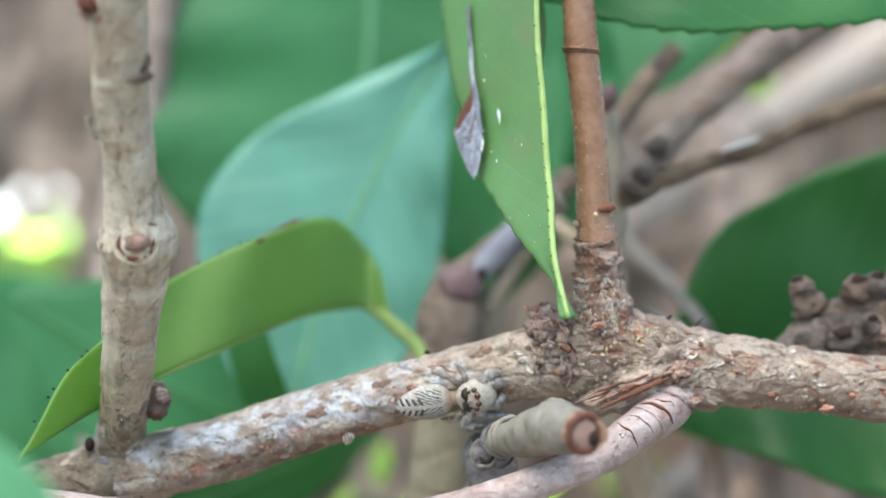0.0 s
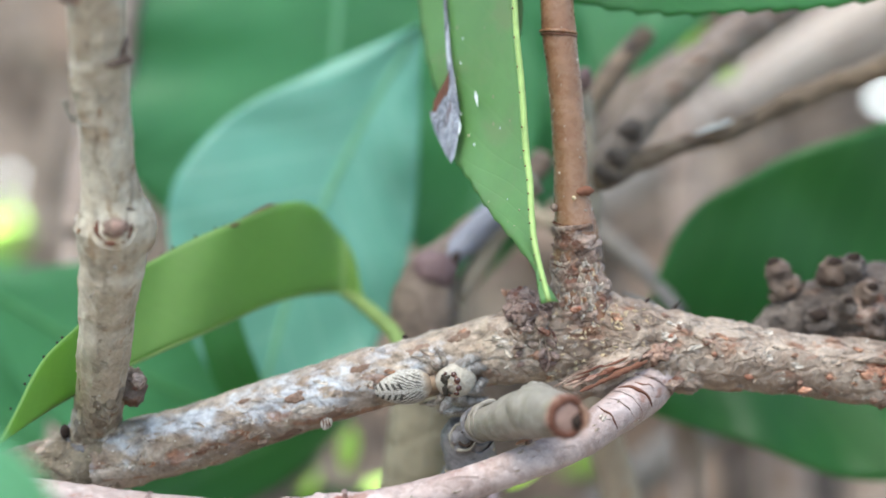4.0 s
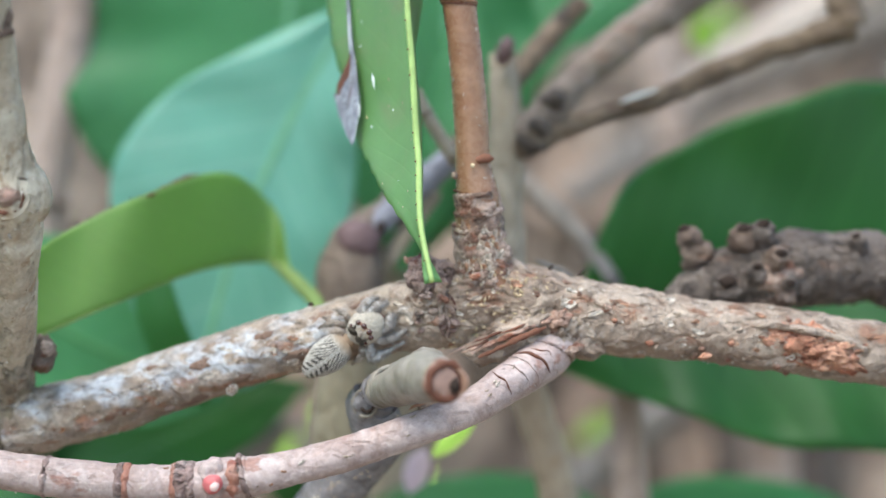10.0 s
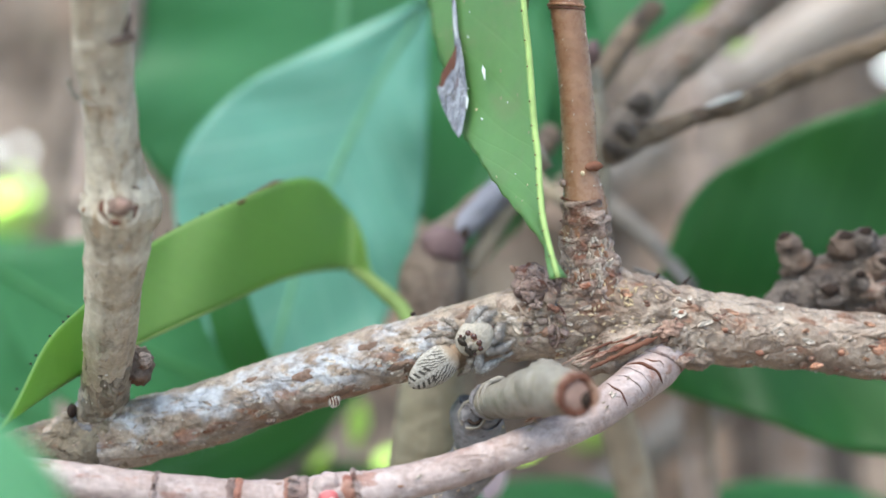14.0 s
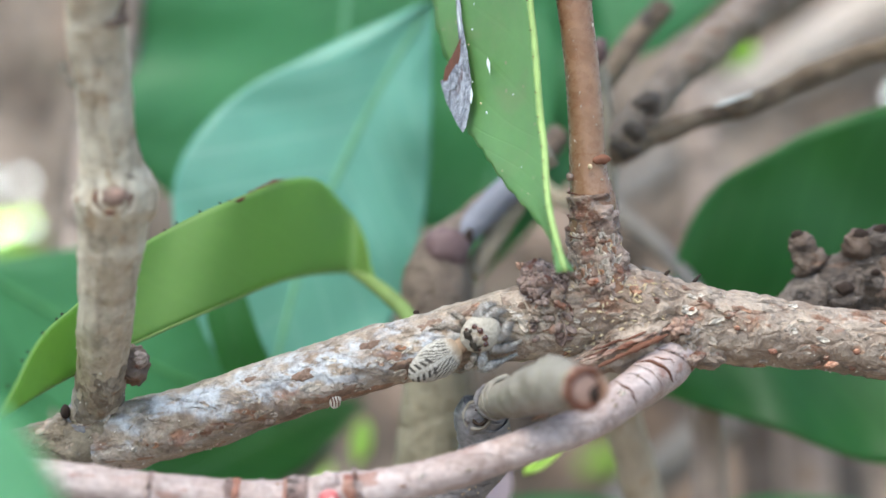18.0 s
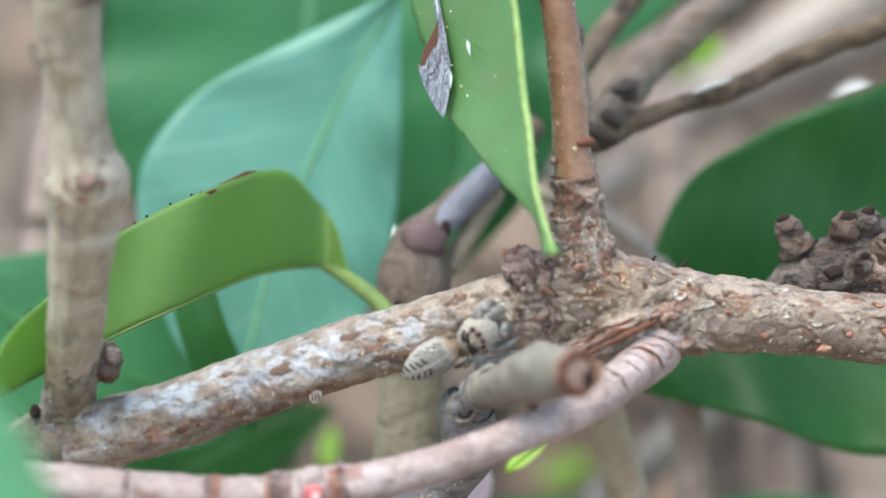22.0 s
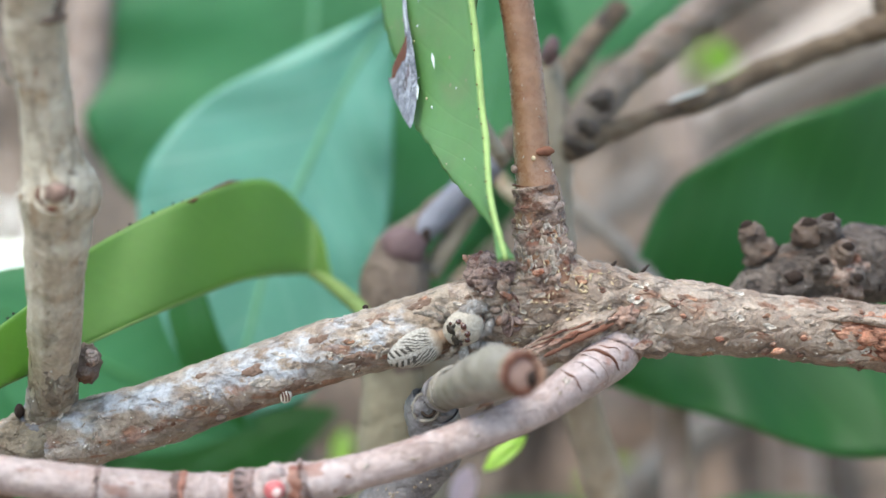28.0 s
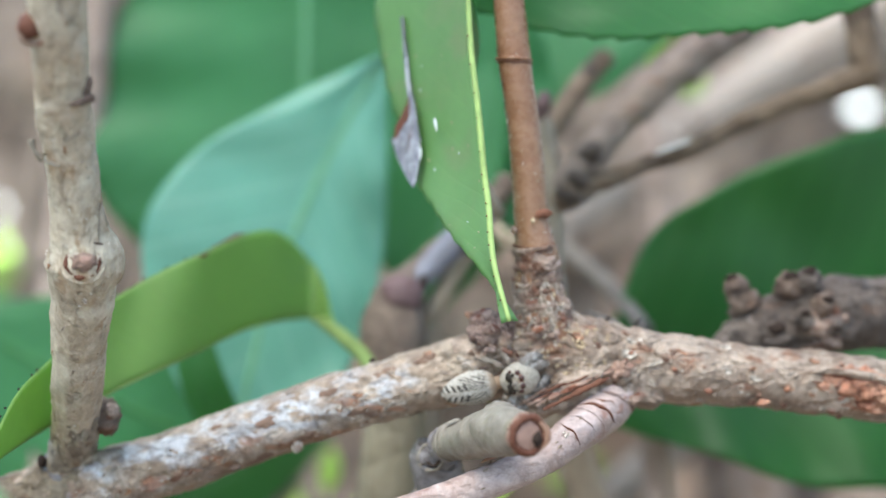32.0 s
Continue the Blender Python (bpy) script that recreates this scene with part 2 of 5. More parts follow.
# blue-green base colour stands in for sky sheen on a greener leaf
LEAF_BIG = leaf_material("leaf_painted_sheen", (0.135, 0.345, 0.252), (0.30, 0.56, 0.44), gloss=0.34, amount=0.3, through=(0.12, 0.5, 0.25))
LEAF_DARK = leaf_material("leaf_dark", (0.031, 0.142, 0.028), (0.07, 0.25, 0.06), gloss=0.4, amount=0.42, through=(0.09, 0.45, 0.05))
LEAF_OVER = leaf_material("leaf_over", (0.045, 0.19, 0.045), (0.08, 0.27, 0.07), gloss=0.33, amount=0.45, through=(0.12, 0.5, 0.08))
LEAF_LIGHT = leaf_material("leaf_light", (0.25, 0.41, 0.12), (0.29, 0.45, 0.15), gloss=0.5, amount=0.58, through=(0.42, 0.68, 0.14), veins=0.25)
LEAF_HANG = leaf_material("leaf_hanging", (0.22, 0.42, 0.155), (0.28, 0.47, 0.18), gloss=0.4, amount=0.5, speck=1.0, veins=0.3, blotch=0.6)
LEAF_NEAR = leaf_material("leaf_near", (0.19, 0.50, 0.26), (0.26, 0.54, 0.3), gloss=0.5, amount=0.45)
LEAF_FAR = leaf_material("leaf_far", (0.05, 0.22, 0.075), (0.1, 0.32, 0.13), gloss=0.5, amount=0.4)
LEAF_LIME = leaf_material("leaf_lime", (0.30, 0.50, 0.06), (0.35, 0.55, 0.12), gloss=0.5, amount=0.5, through=(0.6, 0.9, 0.1))
# sunlight is put into this colour, much brighter than plain lime
LEAF_PAINTED_SUN = leaf_material("leaf_painted_sun", (0.70, 0.95, 0.22), (0.75, 0.95, 0.3), gloss=0.3, amount=0.5, through=(0.8, 1.0, 0.2))
LEAF_DEAD = leaf_material("leaf_dead", (0.26, 0.18, 0.13), (0.32, 0.24, 0.18), gloss=0.7, amount=0.1, through=(0.4, 0.2, 0.1))
MIDRIB = plain("midrib", (0.17, 0.24, 0.075), 0.7)
MIDRIB_YELLOW = plain("midrib_yellow", (0.33, 0.46, 0.15), 0.5, 0.35)
MIDRIB_GREEN = plain("midrib_green", (0.14, 0.33, 0.17), 0.5)
MIDRIB_DARK = plain("midrib_dark", (0.05, 0.18, 0.05), 0.5)


def ground_material():
    """Brown litter under the hedge, grass beyond it."""
    n = Nodes("ground")
    split = n.add("ShaderNodeSeparateXYZ", Vector=n.coord.outputs["Object"])
    grass = n.step(n.math("ADD", split.outputs[1], n.math("MULTIPLY", n.noise(3, 3), 0.5)), 0.9, 1.2)
    brown = n.mix(n.noise(40, 5), (0.10, 0.075, 0.055), (0.28, 0.21, 0.16))
    green = n.mix(n.noise(70, 5), (0.12, 0.26, 0.05), (0.30, 0.45, 0.10))
    return n.done(n.mix(grass, brown, green), 0.95, n.bump(n.noise(60, 5), 0.6, 0.01))


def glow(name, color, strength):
    """Emission standing in for the bright distance beyond the hedge."""
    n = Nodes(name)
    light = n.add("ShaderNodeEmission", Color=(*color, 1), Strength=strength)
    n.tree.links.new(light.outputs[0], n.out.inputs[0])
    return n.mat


GROUND = ground_material()
GLOW_SKY, GLOW_GREEN = glow("distant_sky", (0.9, 0.95, 1.0), 2.6), glow("glowing_distant_green", (0.55, 0.9, 0.18), 3.0)
THICKET = bark("thicket_mass", (0.13, 0.098, 0.075), (0.39, 0.305, 0.245), (0.05, 0.04, 0.03), (0.12, 0.135, 0.06), fine=0.07, rusty=0.35, gloss=0.9)
STEM_PINK = bark("stem_pink", (0.36, 0.265, 0.215), (0.46, 0.355, 0.295), (0.2, 0.13, 0.1), (0.36, 0.25, 0.19), fine=0.2, rusty=0.2, cracks=0.15, chips=0.1, gritty=0.15)
STEM_PALE = bark("stem_pale", (0.52, 0.42, 0.345), (0.62, 0.52, 0.44), (0.3, 0.22, 0.18), (0.5, 0.38, 0.3), fine=0.2, rusty=0.2, cracks=0.15, chips=0.1, gritty=0.15)
STEM_OLIVE = bark("stem_olive", (0.25, 0.21, 0.14), (0.35, 0.305, 0.21), (0.14, 0.11, 0.07), (0.24, 0.19, 0.12), fine=0.2, rusty=0.2, cracks=0.15, chips=0.1, gritty=0.15)
STEM_LIMB = bark("stem_limb", (0.23, 0.17, 0.135), (0.34, 0.265, 0.215), (0.12, 0.085, 0.065), (0.24, 0.16, 0.12), fine=0.25, rusty=0.2, cracks=0.2, chips=0.1, gritty=0.15)
STEM_TAN = bark("stem_tan", (0.34, 0.27, 0.19), (0.46, 0.38, 0.29), (0.16, 0.12, 0.08), (0.3, 0.2, 0.12), fine=0.2, rusty=0.2, cracks=0.15, chips=0.1, gritty=0.15)
# bluish colour stands in for a pale patch of sky light
STEM_SKY_TINT = bark("stem_sky_tint", (0.24, 0.235, 0.275), (0.33, 0.325, 0.37), (0.13, 0.12, 0.14), (0.3, 0.26, 0.26), fine=0.2, rusty=0.1, cracks=0.15, chips=0.1, gritty=0.15)
STEM_GREY = bark("stem_grey", (0.19, 0.165, 0.145), (0.29, 0.255, 0.225), (0.1, 0.08, 0.08), (0.2, 0.15, 0.12), fine=0.2, rusty=0.1, cracks=0.15, chips=0.1, gritty=0.15)
BUD_BROWN = plain("bud_brown", (0.33, 0.19, 0.13), 0.55, 0.5, 1500, bump=0.0002)
BUD_PURPLE = plain("bud_purple", (0.16, 0.10, 0.10), 0.6, 0.4, 700)
BUD_TIP = plain("bud_tip", (0.80, 0.55, 0.50), 0.5, 0.2, 1600)
BUD_PINK = plain("bud_pink", (0.58, 0.15, 0.15), 0.5, 0.4, 1600)
TORN = bark("torn_bark", (0.31, 0.165, 0.115), (0.44, 0.29, 0.22), (0.10, 0.05, 0.035), (0.34, 0.13, 0.075), fine=0.8, rusty=0.4, gloss=0.42)
BARK_FORK = bark("bark_fork", (0.145, 0.098, 0.062), (0.27, 0.195, 0.13), (0.045, 0.03, 0.024), (0.13, 0.075, 0.05), fine=0.3, rusty=0.3, gritty=0.15, cracks=0.4, chips=0.2)
RUST_BARK = bark("rust_bark", (0.22, 0.13, 0.09), (0.31, 0.20, 0.14), (0.08, 0.045, 0.03), (0.20, 0.085, 0.05), fine=0.5, rusty=0.3, gloss=0.45, cracks=0.3, chips=0.2, gritty=0.3)
RUST = plain("rust", (0.18, 0.075, 0.045), 0.8, 0.6, 1400, bump=0.0003)
DARK_GAP = plain("dark_gap", (0.035, 0.022, 0.016), 0.9, 0.4, 1500)
PITH = plain("pith", (0.38, 0.235, 0.185), 0.8, 0.4, 1500, bump=0.0002)
BROWN_EDGE = plain("brown_edge", (0.13, 0.05, 0.03), 0.7, 0.5, 1500)
SILVER = bark("silver_membrane", (0.20, 0.20, 0.24), (0.42, 0.43, 0.48), (0.08, 0.07, 0.08), (0.16, 0.11, 0.12), fine=0.8, rusty=0.2, gloss=0.45, axis="z")
WHITE_SPOT = plain("white_spot", (0.75, 0.78, 0.76), 0.5, 0.15, 900)
CRUMB = plain("crumb", (0.60, 0.47, 0.30), 0.7, 0.5, 2500)
LENTICEL = plain("lenticel", (0.66, 0.60, 0.51), 0.7, 0.35, 1500)


def flake_material():
    """Bark flakes, each with its own tone between rust, tan and grey."""
    n = Nodes("bark_flake")
    chance = n.add("ShaderNodeObjectInfo").outputs["Random"]
    color = n.mix(n.step(chance, 0.14, 0.2), (0.30, 0.15, 0.085), (0.33, 0.25, 0.19))
    color = n.mix(n.step(chance, 0.5, 0.9), color, (0.48, 0.41, 0.34))
    grain = n.noise(2600, 5, 0.7)
    color = n.mix(0.9, color, n.mix(n.step(grain, 0.3, 0.7), (0.1, 0.1, 0.1), (0.9, 0.9, 0.9)), "OVERLAY")
    return n.done(color, 0.5, n.bump(grain, 0.6, 0.0002), 0.45)


FLAKE = flake_material()


def spider_coat(name, banded):
    """Cream fur: herringbone of black on the abdomen, or grey bands on a leg."""
    n = Nodes(name)
    split = n.add("ShaderNodeSeparateXYZ", Vector=n.coord.outputs["Object"])
    x, y = split.outputs[0], n.math("ABSOLUTE", split.outputs[1])
    fur = n.noise(5200, 4, 0.7)
    cream = n.mix(n.step(fur, 0.3, 0.7), (0.30, 0.265, 0.22), (0.60, 0.55, 0.48))
    wobble = n.math("MULTIPLY", n.noise(1500, 3), 0.0006)
    if banded:
        cream = n.mix(n.step(fur, 0.3, 0.7), (0.22, 0.19, 0.165), (0.58, 0.54, 0.50))
        spots = n.step(n.noise(1000, 3, 0.6), 0.46, 0.56)
        color = n.mix(n.math("MULTIPLY", spots, 0.7), cream, (0.20, 0.165, 0.145))
    else:
        lines = n.math("SINE", n.math("MULTIPLY", n.math("ADD", n.math("ADD", n.math("MULTIPLY", x, 0.45), y), wobble), 24000.0))
        thin = n.math("MULTIPLY", n.math("MULTIPLY", n.step(lines, -0.1, 0.35), n.math("MULTIPLY", n.step(y, 0.0001, 0.0002), n.step(y, 0.0014, 0.0012))), n.math("MULTIPLY", n.step(x, -0.0008, -0.0012), n.step(x, -0.0036, -0.0030)))
        pairs = n.math("SINE", n.math("MULTIPLY", n.math("ADD", x, n.math("MULTIPLY", y, 0.5)), 11500.0))
        blots = n.math("MULTIPLY", n.math("MULTIPLY", n.step(pairs, -0.1, 0.25), n.step(x, -0.0024, -0.0027)), n.math("MULTIPLY", n.step(y, 0.00018, 0.00024), n.step(y, 0.00085, 0.0007)))
        cream = n.mix(n.step(x, -0.0012, -0.0003), cream, (0.36, 0.26, 0.18))
        color = n.mix(n.math("MULTIPLY", n.math("MAXIMUM", n.math("MULTIPLY", thin, 0.85), blots), 0.92), cream, (0.035, 0.028, 0.024))
    return n.done(color, 0.8, n.bump(fur, 0.6, 0.00015))


COAT_HIND = bark("spider_hind_coat", (0.24, 0.19, 0.15), (0.40, 0.34, 0.28), (0.07, 0.05, 0.04), (0.22, 0.15, 0.11), fine=1.6, rusty=0.3)
COAT, COAT_LEG = spider_coat("spider_coat", False), spider_coat("spider_leg_coat", True)
HEAD = plain("spider_head", (0.44, 0.385, 0.315), 0.8, 0.5, 4200, bump=0.0002)
CROWN = bark("spider_crown", (0.37, 0.305, 0.225), (0.50, 0.435, 0.35), (0.16, 0.11, 0.08), (0.40, 0.26, 0.16), fine=2.2, rusty=0.3, gloss=0.6, chips=0.3, cracks=0.5, relief=0.6)
JAW = plain("spider_jaw", (0.22, 0.10, 0.07), 0.5, 0.6, 3800, bump=0.0001)
MASK = plain("spider_mask", (0.045, 0.035, 0.025), 0.7, 0.6, 3800, bump=0.0002)
EYE = plain("spider_eye", (0.07, 0.02, 0.012), 0.12, 0.2, 900, spec=0.8, bump=0.00001)
WAIST = plain("spider_waist", (0.34, 0.23, 0.15), 0.7, 0.3, 3000)


# ---- builders ----
def mesh_of(name, bm, material, smooth=True):
    data = bpy.data.meshes.new(name)
    bm.normal_update()
    bm.to_mesh(data)
    bm.free()
    for m in material if isinstance(material, (list, tuple)) else [material]:
        data.materials.append(m)
    if smooth:
        data.shade_smooth()
    return data


def thing(name, label, category, at=(0, 0, 0), group="", kind=""):
    """An Empty at the base of a thing; at is in millimetres."""
    ob = new(name)
    ob.location = Vector(at) * MM
    ob.empty_display_size = 0.002
    return tagged(ob, label, category, group, kind)


def part(name, bm, material, parent, label="", smooth=True):
    """Links a bmesh, given in metres of the world, as one mesh under a thing or a part."""
    ob = new(name, mesh_of(name, bm, material, smooth))
    if parent:
        ob.parent = parent
        shift, above = Vector(), parent
        while above:
            shift, above = shift + above.location, above.parent
        ob.data.transform(Matrix.Translation(-shift))
    return tagged(ob, label) if label else ob


def glide(points, count):
    """Points on a smooth line (Catmull-Rom) through rows of numbers."""
    p = np.array(points, float)
    p = np.vstack([2 * p[0] - p[1], p, 2 * p[-1] - p[-2]])
    out = []
    for s in np.linspace(0, len(points) - 1, count):
        i = min(int(s), len(points) - 2)
        u = s - i
        a, b, c, d = p[i : i + 4]
        out.append(0.5 * (2 * b + (c - a) * u + (2 * a - 5 * b + 4 * c - d) * u**2 + (3 * b - a - 3 * c + d) * u**3))
    return np.array(out)


def frames_on(line):
    """Along, side and up at each point of a line; side starts level and is carried along."""
    along = np.gradient(line[:, :3], axis=0)
    along /= np.linalg.norm(along, axis=1)[:, None]
    up = np.cross(along[0], (0.31, -0.9, 0.3))
    sides, ups = [], []
    for a in along:
        up = up - a * (up @ a)
        up = up / np.linalg.norm(up)
        ups.append(up), sides.append(np.cross(up, a))
    return along, np.array(sides), np.array(ups)


def limb(points, step=0.35, around=36, rough=0.06, lumps=0.08, seed=0.0, rings=(), caps=True, ridges=0.0):
    """A bmesh of a twig through rows (x, y, z, radius) in millimetres. rough and lumps: relief against the radius.
    rings: rows (place 0..1, width in mm, height in mm) of collars."""
    p = np.array(points, float)
    length = np.linalg.norm(np.diff(p[:, :3], axis=0), axis=1).sum()
    count = max(6, int(length / step))
    line = glide(points, count)
    _, side, up = frames_on(line)
    bm = bmesh.new()
    rows = []
    for k in range(count):
        x = Vector(line[k, :3])
        s = k / (count - 1)
        collar = sum(h * math.exp(-(((s - c) * length / w) ** 2)) for c, w, h in rings)
        row = []
        for j in range(around):
            a = 2 * math.pi * j / around
            d = Vector(side[k] * math.cos(a) + up[k] * math.sin(a))
            r = max(line[k, 3], 0.02)
            q = x + d * r + Vector((seed, seed * 1.7, -seed))
            bump = noise.noise(q * 0.45) * lumps + noise.noise(q * 1.3) * rough + noise.noise(q * 3.1) * rough * 0.5
            bump += ridges * math.sin(11 * a + 3 * noise.noise(Vector((s * 6, seed, a * 0.3))))
            row.append(bm.verts.new((x + d * (r * (1 + bump) + collar * (0.75 + 0.5 * noise.noise(q * 0.9)))) * MM))
        rows.append(row)
    for a, b in zip(rows, rows[1:]):
        for j in range(around):
            bm.faces.new((a[j], a[(j + 1) % around], b[(j + 1) % around], b[j]))
    if caps:
        for row, flip in ((rows[0], True), (rows[-1], False)):
            mid = bm.verts.new(sum((v.co for v in row), Vector()) / around)
            for j in range(around):
                q, w = row[j], row[(j + 1) % around]
                bm.faces.new((q, mid, w) if flip else (q, w, mid))
    bmesh.ops.recalc_face_normals(bm, faces=bm.faces)
    return bm


def blade(spine, left, right, sides, thick=0.25, wave=0.3, seed=0.0, long=70, wide=30, teeth=0.0, droop=0.0):
    """A leaf blade along a spine of (x, y, z) rows in millimetres. left, right: half widths along it; sides: rows of the
    direction in which the left half spreads, and, where given as six numbers, the right half too."""
    line = glide(spine, long)
    wl = glide(np.array(left)[:, None], long)[:, 0].clip(0.02)
    wr = glide(np.array(right)[:, None], long)[:, 0].clip(0.02)
    full = [(*s, *[-c for c in s]) if len(s) == 3 else tuple(s) for s in sides]
    side = glide(full, long) if len(full) > 1 else np.repeat(np.array(full, float), long, 0)
    along, _, _ = frames_on(line)
    bm = bmesh.new()
    uv = bm.loops.layers.uv.new("UVMap")
    layers, spots = ([], []), {}
    for k in range(long):
        rows = ([], [])
        dl, dr, a = Vector(side[k, :3]).normalized(), Vector(side[k, 3:]).normalized(), Vector(along[k])
        nl, nr = dl.cross(a).normalized(), -dr.cross(a).normalized()
        for j in range(wide + 1):
            v = 2 * j / wide - 1
            d, w = (dl, wl[k]) if v < 0 else (dr, wr[k])
            if teeth:
                w += teeth * abs(v) ** 12 * (0.5 - (k % 4) / 4)
            n = nl if v < -0.01 else nr if v > 0.01 else (nl + nr).normalized()
            p = Vector(line[k]) + d * (w * abs(v))
            q = Vector((line[k][0] * 0.12 + seed, v * 1.2, line[k][2] * 0.12))
            p += n * (wave * noise.noise(q) * abs(v) * 2 + 0.25 * abs(v) ** 0.5 + droop * v * v * w)
            for row, off in zip(rows, (thick / 2, -thick / 2)):
                vert = bm.verts.new((p + n * off) * MM)
                spots[vert] = (k / (long - 1), (v + 1) / 2)
                row.append(vert)
        layers[0].append(rows[0]), layers[1].append(rows[1])
    f, b = layers
    quads = []
    for k in range(long - 1):
        for j in range(wide):
            quads.append((f[k][j], f[k + 1][j], f[k + 1][j + 1], f[k][j + 1]))
            quads.append((b[k][j], b[k][j + 1], b[k + 1][j + 1], b[k + 1][j]))
        for j in (0, wide):
            quads.append((f[k][j], b[k][j], b[k + 1][j], f[k + 1][j]))
    for k in (0, long - 1):
        for j in range(wide):
            quads.append((f[k][j], f[k][j + 1], b[k][j + 1], b[k][j]))
    for quad in quads:
        for loop in bm.faces.new(quad).loops:
            loop[uv].uv = spots[loop.vert]
    bmesh.ops.recalc_face_normals(bm, faces=bm.faces)
    return bm


def blob(center, radii, turn=(0, 0, 0), rough=0.12, fine=3, seed=0.0, scale=0.9, egg=0.0):
    """A lumpy ellipsoid; center and radii in millimetres, turn in degrees."""
    bm = bmesh.new()
    bmesh.ops.create_icosphere(bm, subdivisions=fine, radius=1.0)
    m = Euler([radians(a) for a in turn]).to_matrix()
    for v in bm.verts:
        d = v.co.normalized()
        p = Vector((d.x * radii[0], d.y * radii[1], d.z * radii[2]))
        p.y, p.z = p.y * (1 + egg * d.x), p.z * (1 + egg * 0.6 * d.x)
        k = 1 + rough * (noise.noise(p * scale + Vector((seed, 0, seed))) + 0.6 * noise.noise(p * scale * 3 + Vector((0, seed, 0))))
        v.co = (Vector(center) + m @ (p * k)) * MM
    return bm


def ring(center, axis, radius, thick, seed=0.0, count=28, squash=1.0):
    """An uneven ring round an axis."""
    a = Vector(axis).normalized()
    u = a.orthogonal().normalized()
    w = a.cross(u)
    bm = bmesh.new()
    rows = []
    for k in range(count):
        t = 2 * math.pi * k / count
        d = u * math.cos(t) + w * math.sin(t)
        c = Vector(center) + d * radius * (1 + 0.07 * noise.noise(d * 2 + Vector((seed, 0, 0))))
        h = thick * (1 + 0.6 * noise.noise(d * 3.5 + Vector((0, seed, 0))))
        rows.append([bm.verts.new((c + (d * math.cos(q) + a * math.sin(q) * squash) * h) * MM) for q in np.linspace(0, 2 * math.pi, 9)[:-1]])
    for k in range(count):
        for j in range(8):
            bm.faces.new((rows[k][j], rows[(k + 1) % count][j], rows[(k + 1) % count][(j + 1) % 8], rows[k][(j + 1) % 8]))
    bmesh.ops.recalc_face_normals(bm, faces=bm.faces)
    return bm


def crease(center, axis, radius, thick, start, end, seed=0.0):
    """Part of an uneven ring round a twig, tapering to both ends; angles in degrees from the front (-y) towards the top."""
    a = Vector(axis).normalized()
    front = Vector((0, -1, 0)) - a * -a.y
    front.normalize()
    top = a.cross(front)
    if top.z < 0:
        top = -top
    rows = []
    for k in range(9):
        t = radians(start + (end - start) * k / 8)
        d = front * math.cos(t) + top * math.sin(t)
        shift = a * (0.35 * noise.noise(Vector((k * 0.45, seed, 0))))
        rows.append((*(Vector(center) + d * radius + shift), thick * (0.15 + math.sin(math.pi * k / 8)) * (1 + 0.5 * noise.noise(Vector((k * 0.8, 0, seed))))))
    return limb(rows, 0.18, 8, 0.2, 0.2, seed)


def skin(points, s, angle):
    """Place, outward direction and direction along, on a twig's surface: s 0..1, angle in degrees from the front (-y) towards the top."""
    line = glide(points, 200)
    k = min(198, max(1, int(s * 199)))
    along = Vector(line[k + 1, :3] - line[k - 1, :3]).normalized()
    a = radians(angle)
    d = Vector((0, -math.cos(a), math.sin(a)))
    if abs(along.z) > 0.75:
        d = Vector((math.sin(a), -math.cos(a), 0))
    d = (d - along * d.dot(along)).normalized()
    return Vector(line[k, :3]) + d * line[k, 3], d, along


def shard(seed, length=1.0, width=0.5, thick=0.09):
    """A thin curled flake lying in x and y, rising along z; about 40 triangles."""
    rng = random.Random(seed)
    bm = bmesh.new()
    top, low = [], []
    for k in range(9):
        t = 2 * math.pi * k / 9
        x, y = math.cos(t) * length / 2 * rng.uniform(0.75, 1.15), math.sin(t) * width / 2 * rng.uniform(0.6, 1.2)
        z = 0.10 * (x / length * 2) ** 2 - 0.06
        top.append(bm.verts.new(Vector((x * 0.9, y * 0.9, z + thick)) * MM))
        low.append(bm.verts.new(Vector((x, y, z - 0.12)) * MM))
    mid = bm.verts.new(Vector((0, 0, thick * rng.uniform(0.6, 1.4) - 0.05)) * MM)
    for k in range(9):
        n = (k + 1) % 9
        bm.faces.new((top[k], top[n], mid))
        bm.faces.new((low[k], low[n], top[n], top[k]))
    return bm


def leaf(name, label, spine, left, right, sides, material, petiole=None, rib=0.35, group="", rib_material=None, **more):
    """A leaf: blade, midrib and, where it shows, its stalk."""
    ob = thing(name, label, "leaf", spine[0], group)
    part("blade", blade(spine, left, right, sides, **more), material, ob)
    line = glide(spine, 40)
    rows = [(*p, rib * (0.35 + 0.65 * math.sin(math.pi * min(1, 0.1 + 0.9 * k / 39)) ** 0.5)) for k, p in enumerate(line)]
    part("midrib", limb(rows, 0.6, 10, 0.02, 0.02, caps=True), rib_material or MIDRIB, ob)
    if petiole:
        part("petiole", limb(petiole, 0.4, 14, 0.03, 0.03), rib_material or MIDRIB, ob, "yellow-green leaf stalk")
    return ob


# ---- setting ----
def ground_height(x, y):
    return -260 + 10 * noise.noise(Vector((x, y, 0)) * 0.012)


bm = bmesh.new()
xs = [-200000, -20000, -3000] + list(range(-1000, 1001, 50)) + [3000, 20000, 200000]
grid = [[bm.verts.new(Vector((x, y, ground_height(x, y))) * MM) for x in xs] for y in xs]
